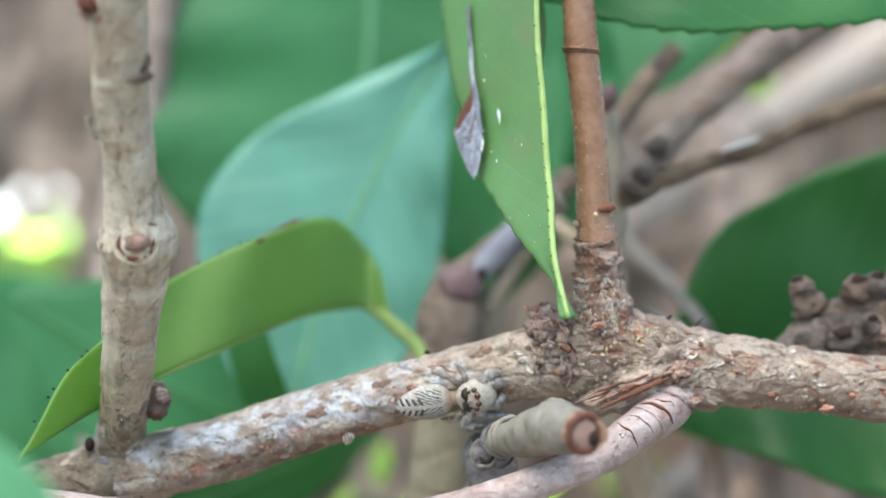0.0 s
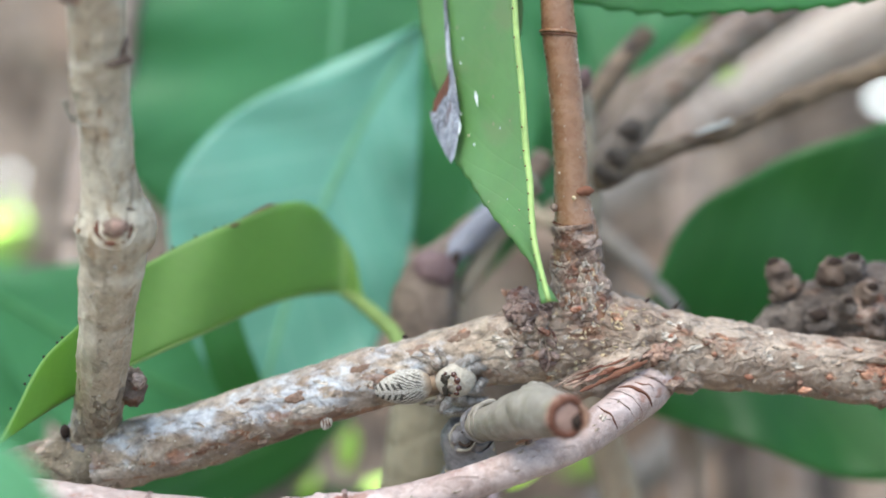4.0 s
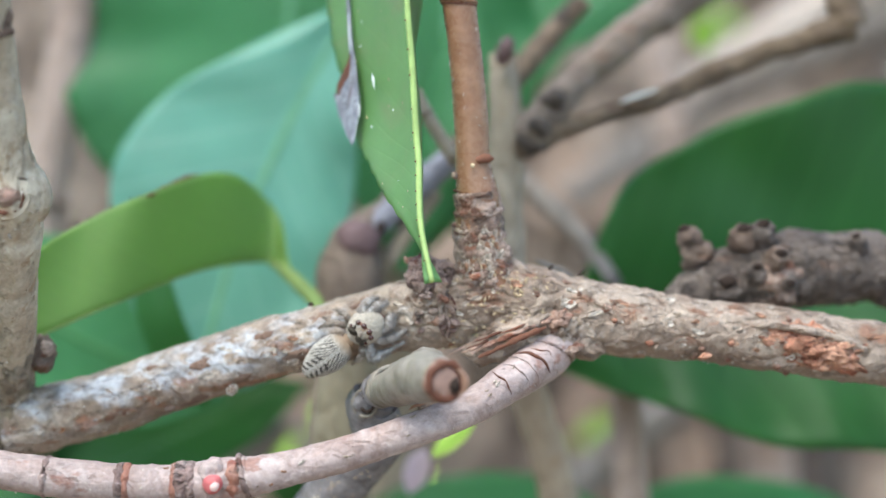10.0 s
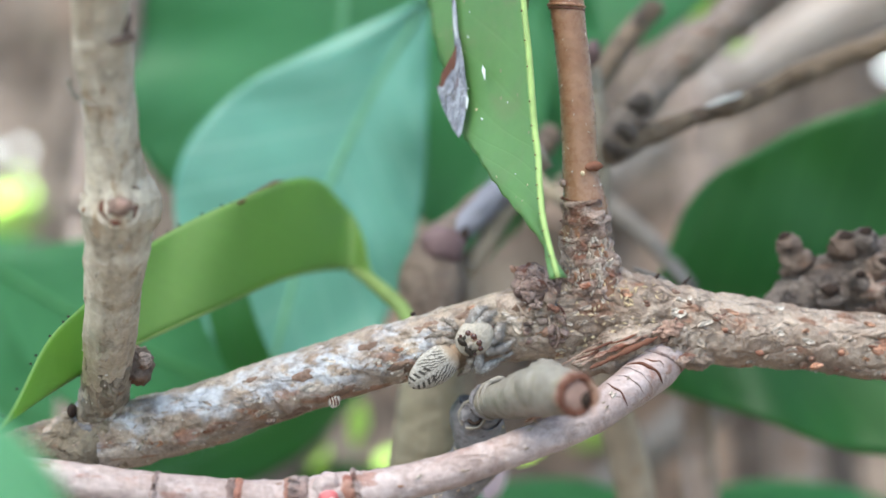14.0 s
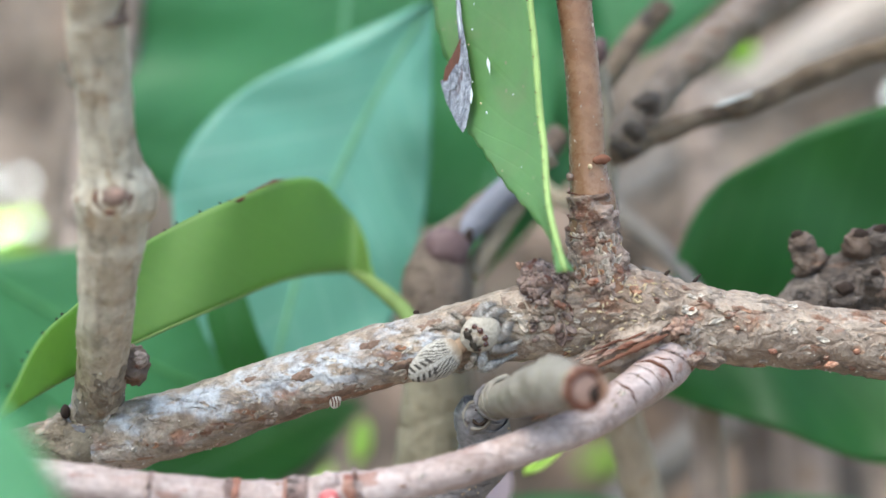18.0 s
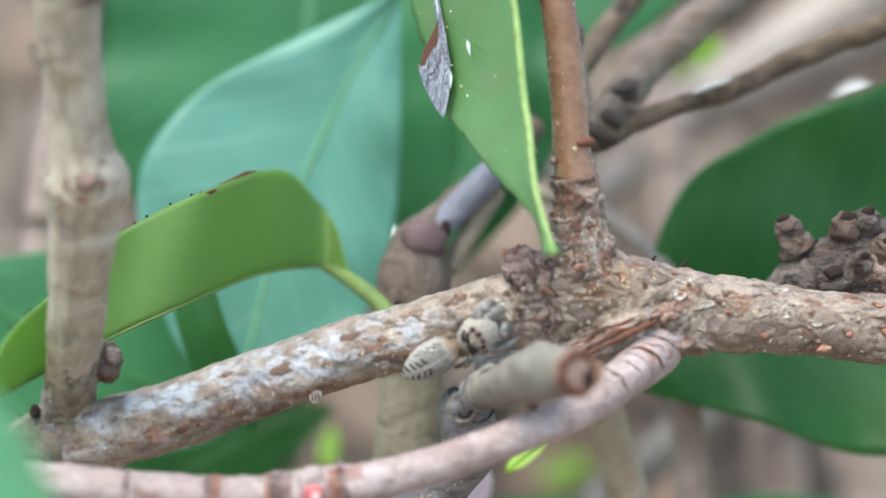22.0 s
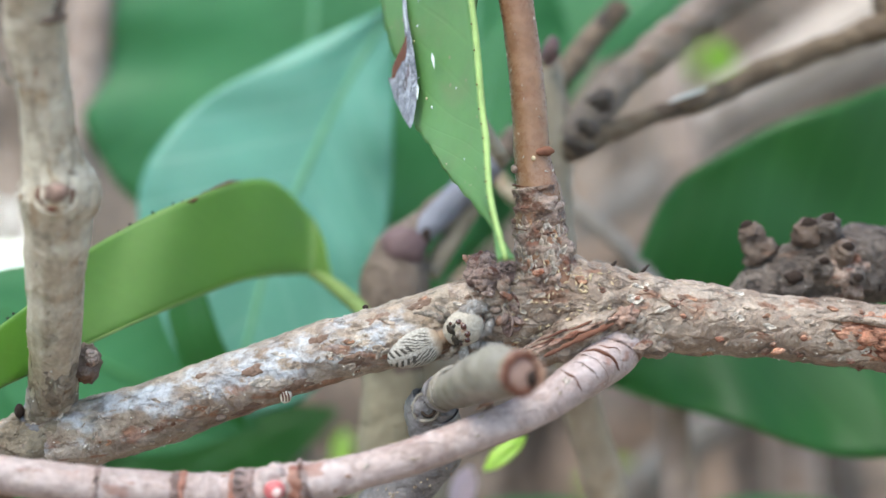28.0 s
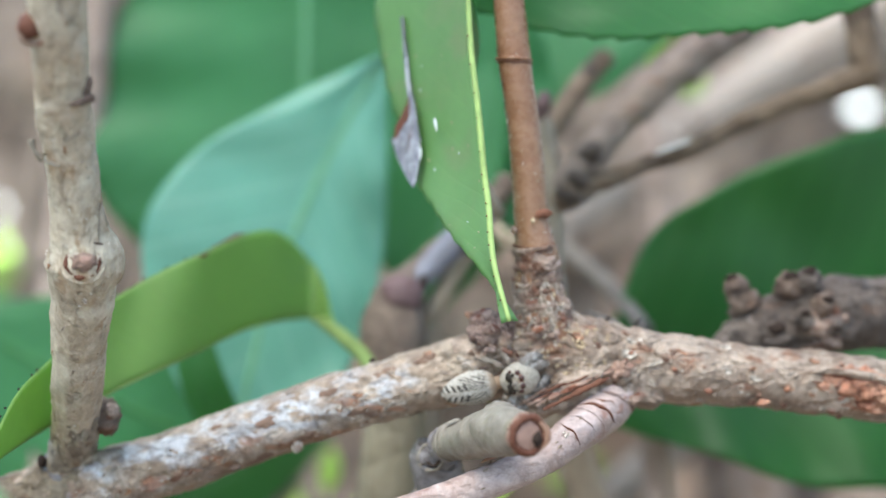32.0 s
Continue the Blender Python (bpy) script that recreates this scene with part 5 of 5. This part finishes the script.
part("brown_edge", limb([(-38.5, 8.8, 10.6, 0.08), (-37.5, 9.6, 10.8, 0.17), (-36.8, 10.8, 11.5, 0.14), (-36.0, 12.2, 11.9, 0.2), (-34.8, 14.2, 12.6, 0.16), (-34.0, 15.6, 12.8, 0.06)], 0.15, 10, 0.9, 0.5), BROWN_EDGE, folded, "brown dried nibbled edge")

PETAL = leaf_material("petal", (0.75, 0.62, 0.66), (0.8, 0.7, 0.72), gloss=0.5, amount=0.4, through=(0.9, 0.75, 0.8), veins=0.2)


# ---- out-of-focus background stems and leaves ----
def far_stem(points, material, label, group="branches in the hedge"):
    ob = thing("hedge_branch", label, "branch", points[0][:3], group)
    part("stem", limb(points, 1.6, 16, 0.04, 0.08, points[0][0]), material, ob)
    q = points[1]
    part("stem_node", ring(q[:3], Vector(points[2][:3]) - Vector(points[0][:3]), q[3] * 0.95, q[3] * 0.22, q[0], 16), BARK_FAR, ob)


for rows, mat, label in [
    ([(-21, 70, -90, 3.6), (-20, 70, -40, 3.4), (-19, 70, -16, 3.2), (-18, 70, 6, 3)], STEM_TAN, "tan upright stem, out of focus"),
    ([(-62, 60, -20, 2.6), (-60, 60, 10, 2.6), (-56, 60, 36, 2.6), (-52, 60, 80, 2.4)], STEM_PINK, "pinkish brown upright stem, out of focus"),
    ([(18, 144, 23, 2.6), (27, 147, 31, 3.4), (50, 153, 45, 4.5), (96, 163, 71, 5.2)], STEM_PALE, "broad pale slanting branch, out of focus"),
    ([(5, 172, 11, 2.6), (37, 176, 32, 3.4), (76, 184, 50, 3.9), (122, 192, 66, 3.9)], STEM_GREY, "brownish slanting branch, out of focus"),
    ([(-8, 110, -46, 3), (10, 110, -26, 3), (30, 112, -12, 3), (60, 116, 2, 3)], STEM_GREY, "grey slanting branch, out of focus"),
    ([(40, 120, -120, 4), (36, 120, -60, 4), (34, 120, -30, 4), (33, 122, -6, 4)], STEM_PINK, "pinkish brown upright stem, out of focus"),
    ([(-80, 90, -66, 3), (-56, 88, -42, 3), (-45, 87, -30, 3), (-35, 86, -18, 2.6)], STEM_GREY, "bluish grey slanting branch, out of focus"),
    ([(22, 130, -6, 3), (20, 130, 20, 3), (16, 132, 44, 3), (12, 134, 90, 3)], STEM_PINK, "pinkish brown upright stem, out of focus"),
    ([(84, 140, -80, 5), (82, 140, -30, 5), (78, 142, 10, 5), (74, 144, 90, 5)], STEM_TAN, "tan upright stem, out of focus"),
    ([(-13.6, 15, 20.8, 0.75), (-12.4, 15, 18.6, 0.7), (-11.0, 15, 16.4, 0.65), (-9.6, 15, 14.0, 0.6)], STEM_TAN, "thin yellow-brown twig beside the stem"),
    ([(-6.5, 56, 16.5, 1.0), (-2.0, 50, 11.8, 1.0), (3.2, 42, 6.8, 0.9), (6.5, 34, 2.0, 0.8)], STEM_GREY, "thin tan dry twig behind the branch"),
    ([(10.5, 42, -60, 2.0), (9.4, 42, -30, 2.0), (8.6, 42, -18, 1.9), (8.0, 42, -6, 1.8)], STEM_PINK, "pale pinkish upright stem, out of focus"),
    # made-up column: its dark brown stands for a shaded gap between stems
    ([(44, 150, -120, 12), (42, 150, -60, 11), (40, 150, -40, 11), (36, 150, -10, 9)], BARK_NODE, "dark brown column standing in for a shaded gap in the hedge"),
    ([(-14, 60, 9, 0.7), (-11, 50, 15, 0.8), (-8, 40, 12, 0.8), (-4, 30, 10, 0.8)], STEM_TAN, "thin yellowish twig, out of focus")]:
    far_stem(rows, mat, label)


def far_leaf(name, label, x, y, z, length, width, turn, material, lean=0.3, group="leaves in the hedge"):
    a = radians(turn)
    d = Vector((math.cos(a), 0.15, math.sin(a)))
    s = Vector((-math.sin(a), lean, math.cos(a))).normalized()
    spine = [tuple(Vector((x, y, z)) + d * length * t + Vector((0, 0, -0.12 * length * t * t))) for t in (-0.5, -0.25, 0, 0.25, 0.5)]
    leaf(name, label, spine, [0.1, width * 0.85, width, width * 0.8, 0.1], [0.1, width * 0.85, width, width * 0.8, 0.1], [tuple(s)], material, group=group, long=20, wide=10, rib=0.14, rib_material=MIDRIB_GREEN if material in (LEAF_FAR, LEAF_DARK) else material)


for row in [("hedge_leaf", "dark green leaf low in the hedge", -43.8, 60, -17.4, 34, 5.5, 25, LEAF_DARK), ("young_leaf", "pale lime-green young leaf beside the lower twig", -35.8, 4, -20.2, 9.0, 1.3, 48, LEAF_LIME), ("hedge_leaf", "dark green leaf low in the hedge", -62, 62, -24, 46, 9, 20, LEAF_DARK), ("hedge_leaf", "dark green leaf low in the hedge", 14, 100, -42, 60, 7, 4, LEAF_DARK), ("hedge_leaf", "green leaf in the hedge", -50, 66, -14, 30, 6, 60, LEAF_FAR),
            ("hedge_leaf", "green leaf in the hedge", -2, 80, 36, 30, 7, 70, LEAF_FAR), ("hedge_leaf", "green leaf in the hedge", 8, 60, 36, 26, 3.5, 40, LEAF_FAR), ("hedge_leaf", "green leaf in the hedge", -11, 48, 22, 24, 3.4, 80, LEAF_FAR),
            ("hedge_leaf", "green leaf in the hedge", -24, 95, -34, 40, 7, 150, LEAF_DARK), ("hedge_leaf", "green leaf in the hedge", 40, 130, -52, 70, 8, -6, LEAF_DARK),
            ("young_leaf", "sunlit yellow-green young leaf", 39, 260, 52, 9, 2.2, 50, LEAF_LIME), ("young_leaf", "sunlit yellow-green young leaf", 44, 262, 50, 8, 2, 110, LEAF_LIME), ("young_leaf", "sunlit yellow-green young leaf", 14, 230, -36, 12, 2.4, 20, LEAF_LIME), 
            # the last row's blade is added for a far sunlit spot behind a gap
            ("young_leaf", "sunlit yellow-green young leaf", -118, 280, 6, 16, 4, 30, LEAF_LIME), ("young_leaf", "sunlit yellow-green young leaf", -128, 280, 4, 16, 4, 100, LEAF_LIME), ("young_leaf", "sunlit lime-green young leaf, out of focus", -9.9, 21, -12.8, 5.2, 0.9, 38, LEAF_PAINTED_SUN), ("fallen_petal", "pale pinkish white petal caught in the hedge", -14, 30.5, -17.2, 5, 1.3, 70, PETAL), ("hedge_leaf", "green leaf low in the hedge", -9, 59, -27.5, 36, 6.0, 6, LEAF_FAR), ("hedge_leaf", "green leaf low in the hedge", 24, 62, -29.5, 44, 7.5, -5, LEAF_FAR), ("sunlit_leaf", "tiny sunlit lime leaf deep in the hedge", -30.1, 86, -18.2, 6.2, 1.8, 80, LEAF_PAINTED_SUN, 1.1), ("sunlit_leaf", "tiny sunlit lime leaf deep in the hedge", -35.6, 96, -23.0, 6.0, 1.8, 75, LEAF_PAINTED_SUN, 1.1), ("young_leaf", "upright lime-green young leaf, out of focus", 22.6, 112, 35.0, 5.4, 2.2, 105, LEAF_LIME, 0.8)]:
    far_leaf(*row)
rng = random.Random(77)
for k in range(26):
    far_leaf("dead_leaf", "dry brown leaf caught in the hedge", rng.uniform(-105, 85), rng.uniform(284, 296), rng.uniform(-80, 70), rng.uniform(20, 40), rng.uniform(5, 10), rng.uniform(0, 180), LEAF_DEAD, rng.uniform(-0.6, 0.6), "dry leaves in the hedge")


# ---- spider ----
spider = thing("jumping_spider", "small cream and black patterned jumping spider clinging to the branch", "spider")
part("abdomen", blob((-2.6, 0, 0.3), (2.5, 1.5, 1.05), rough=0.03, fine=5, scale=2, egg=0.22), COAT, spider, "cream abdomen with black herringbone marks")
part("waist", blob((-0.1, 0, 0.15), (0.7, 0.65, 0.5), rough=0.02), WAIST, spider)
head = part("cephalothorax", blob((1.55, 0, 0.35), (1.75, 1.5, 1.05), rough=0.03, fine=5, scale=2), HEAD, spider, "pale furry head and chest")
head.location = (0.0003, 0, 0)
part("crown", blob((1.6, 0, 0.62), (1.15, 1.15, 0.82), rough=0.05, fine=4, scale=2), CROWN, head, "pale tan crown of the head")
for s in (1, -1):
    part("head_mask", blob((0.95, 0.45 * s, 1.2), (0.26, 0.48, 0.24), (0, -25, 14 * s), 0.6, 4, 3 + s, 2.5), MASK, head, "black patch on the head")
    part("head_mask", blob((1.35, 0.75 * s, 1.18), (0.3, 0.14, 0.16), (20 * s, 0, 25 * s), 0.6, 3, 6 + s, 2.5), MASK, head)
    part("jaw", blob((3.25, 0.28 * s, -0.1), (0.4, 0.26, 0.45), rough=0.1), JAW, head, "reddish brown jaw")
part("head_mask", blob((1.5, 0.0, 1.38), (0.35, 0.3, 0.12), (0, 4, 0), 0.5, 3, 5, 2.5), COAT_HIND, head, "grey mottled crown")
part("head_mask", blob((1.95, 0, 1.2), (0.3, 0.7, 0.2), (0, 18, 0), 0.5, 4, 6, 2.5), JAW, head, "reddish band between the eyes")
for x, y, z, r in ((2.05, 0.34, 1.22, 0.3), (2.05, -0.34, 1.22, 0.3), (1.82, 0.84, 1.12, 0.26), (1.82, -0.84, 1.12, 0.26), (1.15, 0.98, 0.98, 0.17), (1.15, -0.98, 0.98, 0.17)):
    part("eye", blob((x, y, z), (r, r, r), rough=0.0, fine=3), EYE, head, "glossy dark red-brown eye")


def furry(bm, count, long, seed):
    """Adds short bent hairs, thin spikes out of the skin, to a bmesh."""
    rng = random.Random(seed)
    bm.normal_update()
    for v in rng.sample(list(bm.verts), min(count, len(bm.verts))):
        d = (v.normal + Vector((rng.gauss(0, 0.35), rng.gauss(0, 0.35), rng.gauss(0, 0.35)))).normalized()
        u = d.orthogonal().normalized()
        q = d.cross(u)
        h = long * rng.uniform(0.5, 1.3) * MM
        foot = [bm.verts.new(v.co + (u * math.cos(a) + q * math.sin(a)) * 0.035 * MM) for a in (0, 2.1, 4.2)]
        tip = bm.verts.new(v.co + d * h)
        for k in range(3):
            bm.faces.new((foot[k], foot[(k + 1) % 3], tip))
    return bm


part("face", furry(blob((2.75, 0, 0.3), (0.6, 0.95, 0.7), rough=0.1, fine=4, scale=3), 260, 0.35, 1), COAT_LEG, head, "white-haired face")
for s in (1, -1):
    part("palp", furry(limb([(2.9, 0.6 * s, -0.05, 0.26), (3.5, 0.85 * s, 0.15, 0.3), (3.95, 0.7 * s, -0.1, 0.36), (4.15, 0.5 * s, -0.4, 0.18)], 0.12, 12, 0.08, 0.05, s), 90, 0.3, s), COAT_LEG, spider, "white furry palp")
LEGS = []
UPPER = [((2.5, 0.6), (3.2, 0.85), (3.9, 0.65), (4.5, 0.4), 0.48), ((2.1, 0.9), (2.9, 1.5), (3.6, 1.5), (4.1, 1.2), 0.42), ((1.1, 1.2), (1.2, 2.0), (0.8, 2.4), (0.5, 2.7), 0.24), ((0.7, 1.0), (0.0, 1.9), (-1.0, 2.2), (-1.7, 2.3), 0.26)]
LOWER = [((2.4, 0.8), (3.0, 1.2), (3.8, 1.1), (4.4, 0.8), 0.48), ((1.9, 1.2), (2.4, 2.0), (3.4, 2.4), (4.3, 2.5), 0.4), ((1.4, 1.2), (0.35, 2.6), (2.0, 3.0), (3.4, 3.3), 0.34), ((0.7, 1.0), (0.0, 1.8), (-0.9, 2.0), (-1.5, 2.1), 0.26)]
for s, legs in ((1, UPPER), (-1, LOWER)):
    for hip, knee, shin, foot, r in legs:
        rows = [(*hip, 0.0), ((hip[0] + knee[0]) / 2, (hip[1] + knee[1]) / 2, 0.25), (*knee, 0.2), ((knee[0] + shin[0]) / 2, (knee[1] + shin[1]) / 2, 0.0), (*shin, -0.35), (*foot, -0.75)]
        radii = [r * 0.9, r * 1.25, r * 0.85, r * 1.15, r * 0.7, r * 0.4]
        stout = r > 0.3
        ob = part("leg", furry(limb([(x, y * s, z, q) for (x, y, z), q in zip(rows, radii)], 0.12, 14, 0.16, 0.12, hip[0] + s), 300 if stout else 80, 0.26, hip[0] + s), COAT_LEG if stout else COAT_HIND, spider, "stout grey and white furry foreleg" if stout else "thin mottled brown-grey leg")
        origin = Vector((hip[0], hip[1] * s, 0.15)) * MM
        ob.data.transform(Matrix.Translation(-origin))
        ob.location = origin
        LEGS.append(ob)


def perch(x, z, heading, lift=0.75):
    """The spider's pose on the front of the branch, back to the viewer, at a heading in degrees from +x up."""
    line = glide(MAIN, 300)
    k = int(np.argmin(abs(line[:, 0] - x)))
    c, r = line[k, :3], line[k, 3]
    off = max(-0.8, min(0.8, (z - c[2]) / r))
    out = Vector((0, -math.cos(math.asin(off)), off * 0.75)).normalized()
    h = radians(heading)
    fore = Vector((math.cos(h), 0, math.sin(h)))
    fore = (fore - out * fore.dot(out)).normalized()
    left = out.cross(fore)
    m = Matrix((fore, left, out)).transposed().to_4x4()
    m.translation = (Vector((x, c[1] - r * math.cos(math.asin(off)), z)) + out * lift + fore * 0.5) * MM
    return m


# ---- bark flakes, crumbs and lenticels ----
FLAKES = [mesh_of("bark_flake", shard(k, 1.0, 0.45 + 0.12 * (k % 3)), FLAKE, False) for k in range(6)]


def lay_flakes(parent, points, count, low, high, spread, size, seed, center=0):
    rng = random.Random(seed)
    base = Vector(parent.location) + Vector(parent.parent.location)
    for k in range(count):
        p, out, along = skin(points, rng.uniform(low, high), center + rng.gauss(0, 0.45) * spread)
        turn = Matrix((along, out.cross(along), out)).transposed().to_4x4() @ Matrix.Rotation(rng.gauss(0, 0.35), 4, "Z") @ Matrix.Rotation(rng.gauss(0, 0.12), 4, "Y")
        ob = new("bark_flake", rng.choice(FLAKES))
        ob.parent = parent
        s = rng.uniform(0.5, 1.5) * size
        ob.matrix_basis = Matrix.Translation(p * MM - base) @ turn @ Matrix.Diagonal((s * rng.uniform(0.8, 1.5), s, 0.9, 1))


lay_flakes(main, MAIN, 80, 0.06, 0.52, 75, 0.85, 1, -18)
lay_flakes(fork, MAIN, 110, 0.46, 0.92, 80, 0.85, 2)
lay_flakes(stem, STEM, 110, 0.02, 0.19, 85, 1.0, 3)
lay_flakes(dark, DARK, 14, 0.2, 0.8, 80, 0.7, 4)
lay_flakes(lower, TWIG, 26, 0.05, 0.7, 80, 0.45, 5)
lay_flakes(upright, LEFT, 10, 0.05, 0.9, 80, 0.45, 6)


def sprinkle(parent, points, count, low, high, spread, size, seed, material, name, label, center=0, long=1.0):
    """Many grains too small to pick apart, as one part."""
    rng = random.Random(seed)
    verts, faces = [], []
    base = Vector(parent.location) + Vector(parent.parent.location)
    for k in range(count):
        p, out, along = skin(points, rng.uniform(low, high), center + rng.uniform(-spread, spread))
        u = (along * rng.gauss(1, 1) + out.cross(along) * rng.gauss(0, 1)).normalized()
        v = out.cross(u)
        s = size * rng.uniform(0.4, 1.5)
        q = p + out * 0.05
        at = len(verts)
        for d in (u * s * long, v * s * 0.6, -u * s * long, -v * s * 0.6, out * s * 0.8, out * -s * 0.8):
            verts.append((q + d) * MM - base)
        faces += [(at + a, at + b, at + c) for a, b, c in ((0, 1, 4), (1, 2, 4), (2, 3, 4), (3, 0, 4), (1, 0, 5), (2, 1, 5), (3, 2, 5), (0, 3, 5))]
    data = bpy.data.meshes.new(name)
    data.from_pydata(verts, [], faces)
    data.materials.append(material)
    ob = new(name, data)
    ob.parent = parent
    tagged(ob, label, kind="stuff")


sprinkle(fork, MAIN, 150, 0.49, 0.62, 70, 0.15, 1, CRUMB, "bark_crumb_dust", "yellowish bark crumbs", -10, 1.6)
sprinkle(fork, MAIN, 90, 0.5, 0.95, 80, 0.08, 2, LENTICEL, "grain_dust", "pale grains on the bark")
sprinkle(main, MAIN, 160, 0.05, 0.5, 80, 0.09, 3, LENTICEL, "grain_dust", "pale grains on the bark")
sprinkle(upright, LEFT, 120, 0.05, 0.95, 85, 0.1, 4, LENTICEL, "lenticel_speckle", "pale lenticels", 0, 0.8)
sprinkle(upright, LEFT, 22, 0.05, 0.95, 85, 0.09, 5, DARK_GAP, "speck_dust", "dark specks")
sprinkle(stem, STEM, 50, 0.02, 0.28, 85, 0.14, 6, CRUMB, "bark_crumb_dust", "yellowish bark crumbs", 0, 1.5)
sprinkle(stem, STEM, 26, 0.3, 0.9, 80, 0.08, 7, LENTICEL, "lenticel_speckle", "pale lenticels", 0, 2.2)
sprinkle(lower, TWIG, 60, 0.05, 0.95, 80, 0.08, 8, LENTICEL, "lenticel_speckle", "pale lenticels")
sprinkle(dark, DARK, 60, 0.2, 0.8, 80, 0.12, 9, CRUMB, "bark_crumb_dust", "yellowish bark crumbs")

# ---- movement ----
CRAWL = [(0, -19.9, -2.3, 10), (2, -19.8, -2.2, 11), (6, -19.9, -2.4, 8), (7.5, -19.9, -2.4, 10), (8.0, -19.75, -2.05, 21), (8.2, -19.5, -1.65, 30), (8.5, -18.75, -1.7, 35), (9, -18.5, -1.73, 39), (10, -18.55, -1.73, 39), (14.5, -18.5, -1.72, 39), (16.5, -18.45, -1.5, 32), (18, -18.55, -1.47, 33), (20, -18.6, -1.44, 37), (20.5, -18.2, -1.52, 32), (21.5, -18.05, -1.56, 31), (22, -17.55, -2.0, 33), (23, -17.4, -1.94, 34), (23.5, -17.1, -1.91, 36), (25.5, -17.05, -1.88, 35), (27.5, -16.1, -1.5, 26), (28.2, -15.3, -1.1, 25), (28.6, -13.9, -0.76, 22), (29, -12.7, -0.54, 14), (29.4, -12.0, -0.45, 13), (30, -12.0, -0.52, 13.5), (31, -11.3, -0.54, 14), (32, -11.3, -0.48, 12)]
STEPS = [0, 7.8, 8.0, 8.2, 8.4, 8.7, 20.4, 20.8, 21.2, 24.5, 25.0, 25.5, 26.2, 26.8, 27.5, 28.0, 28.4, 28.8, 29.2, 29.6, 30.2, 30.8, 31.4, 32]


SWAY = [(0, 0, 0), (7.5, 0, 0), (8.0, 0, -0.28), (8.5, -0.15, -0.55), (9.0, -0.1, -0.22), (9.5, -0.25, -0.65), (10.0, -0.4, -1.15), (10.5, 0, 0.4), (11.0, -0.4, -0.8), (11.5, 0, 0.12), (14.5, 0, 0.05), (16.5, 0, 0), (27, 0.1, 0), (30, 0, 0), (32, 0, 0.15)]


def motions():
    walk(hanging, [(t, Matrix.Translation(Vector(HANG_SPINE[0]) * MM + Vector((x, 0, z)) * MM)) for t, x, z in SWAY])
    walk(spider, [(t, perch(x, z, h)) for t, x, z, h in CRAWL])
    for k, ob in enumerate(LEGS):
        at = ob.location.copy()
        rows = []
        for n, t in enumerate(STEPS):
            rest = t in (0, 7.8, 8.7, 20.4, 21.2, 24.5, 31.4, 32)
            swing = 0 if rest else (9 if (n + k) % 2 else -9)
            rows.append((t, Matrix.Translation(at) @ pose(0, 0, 0, 0, 0, swing)))
        walk(ob, rows)


motions()
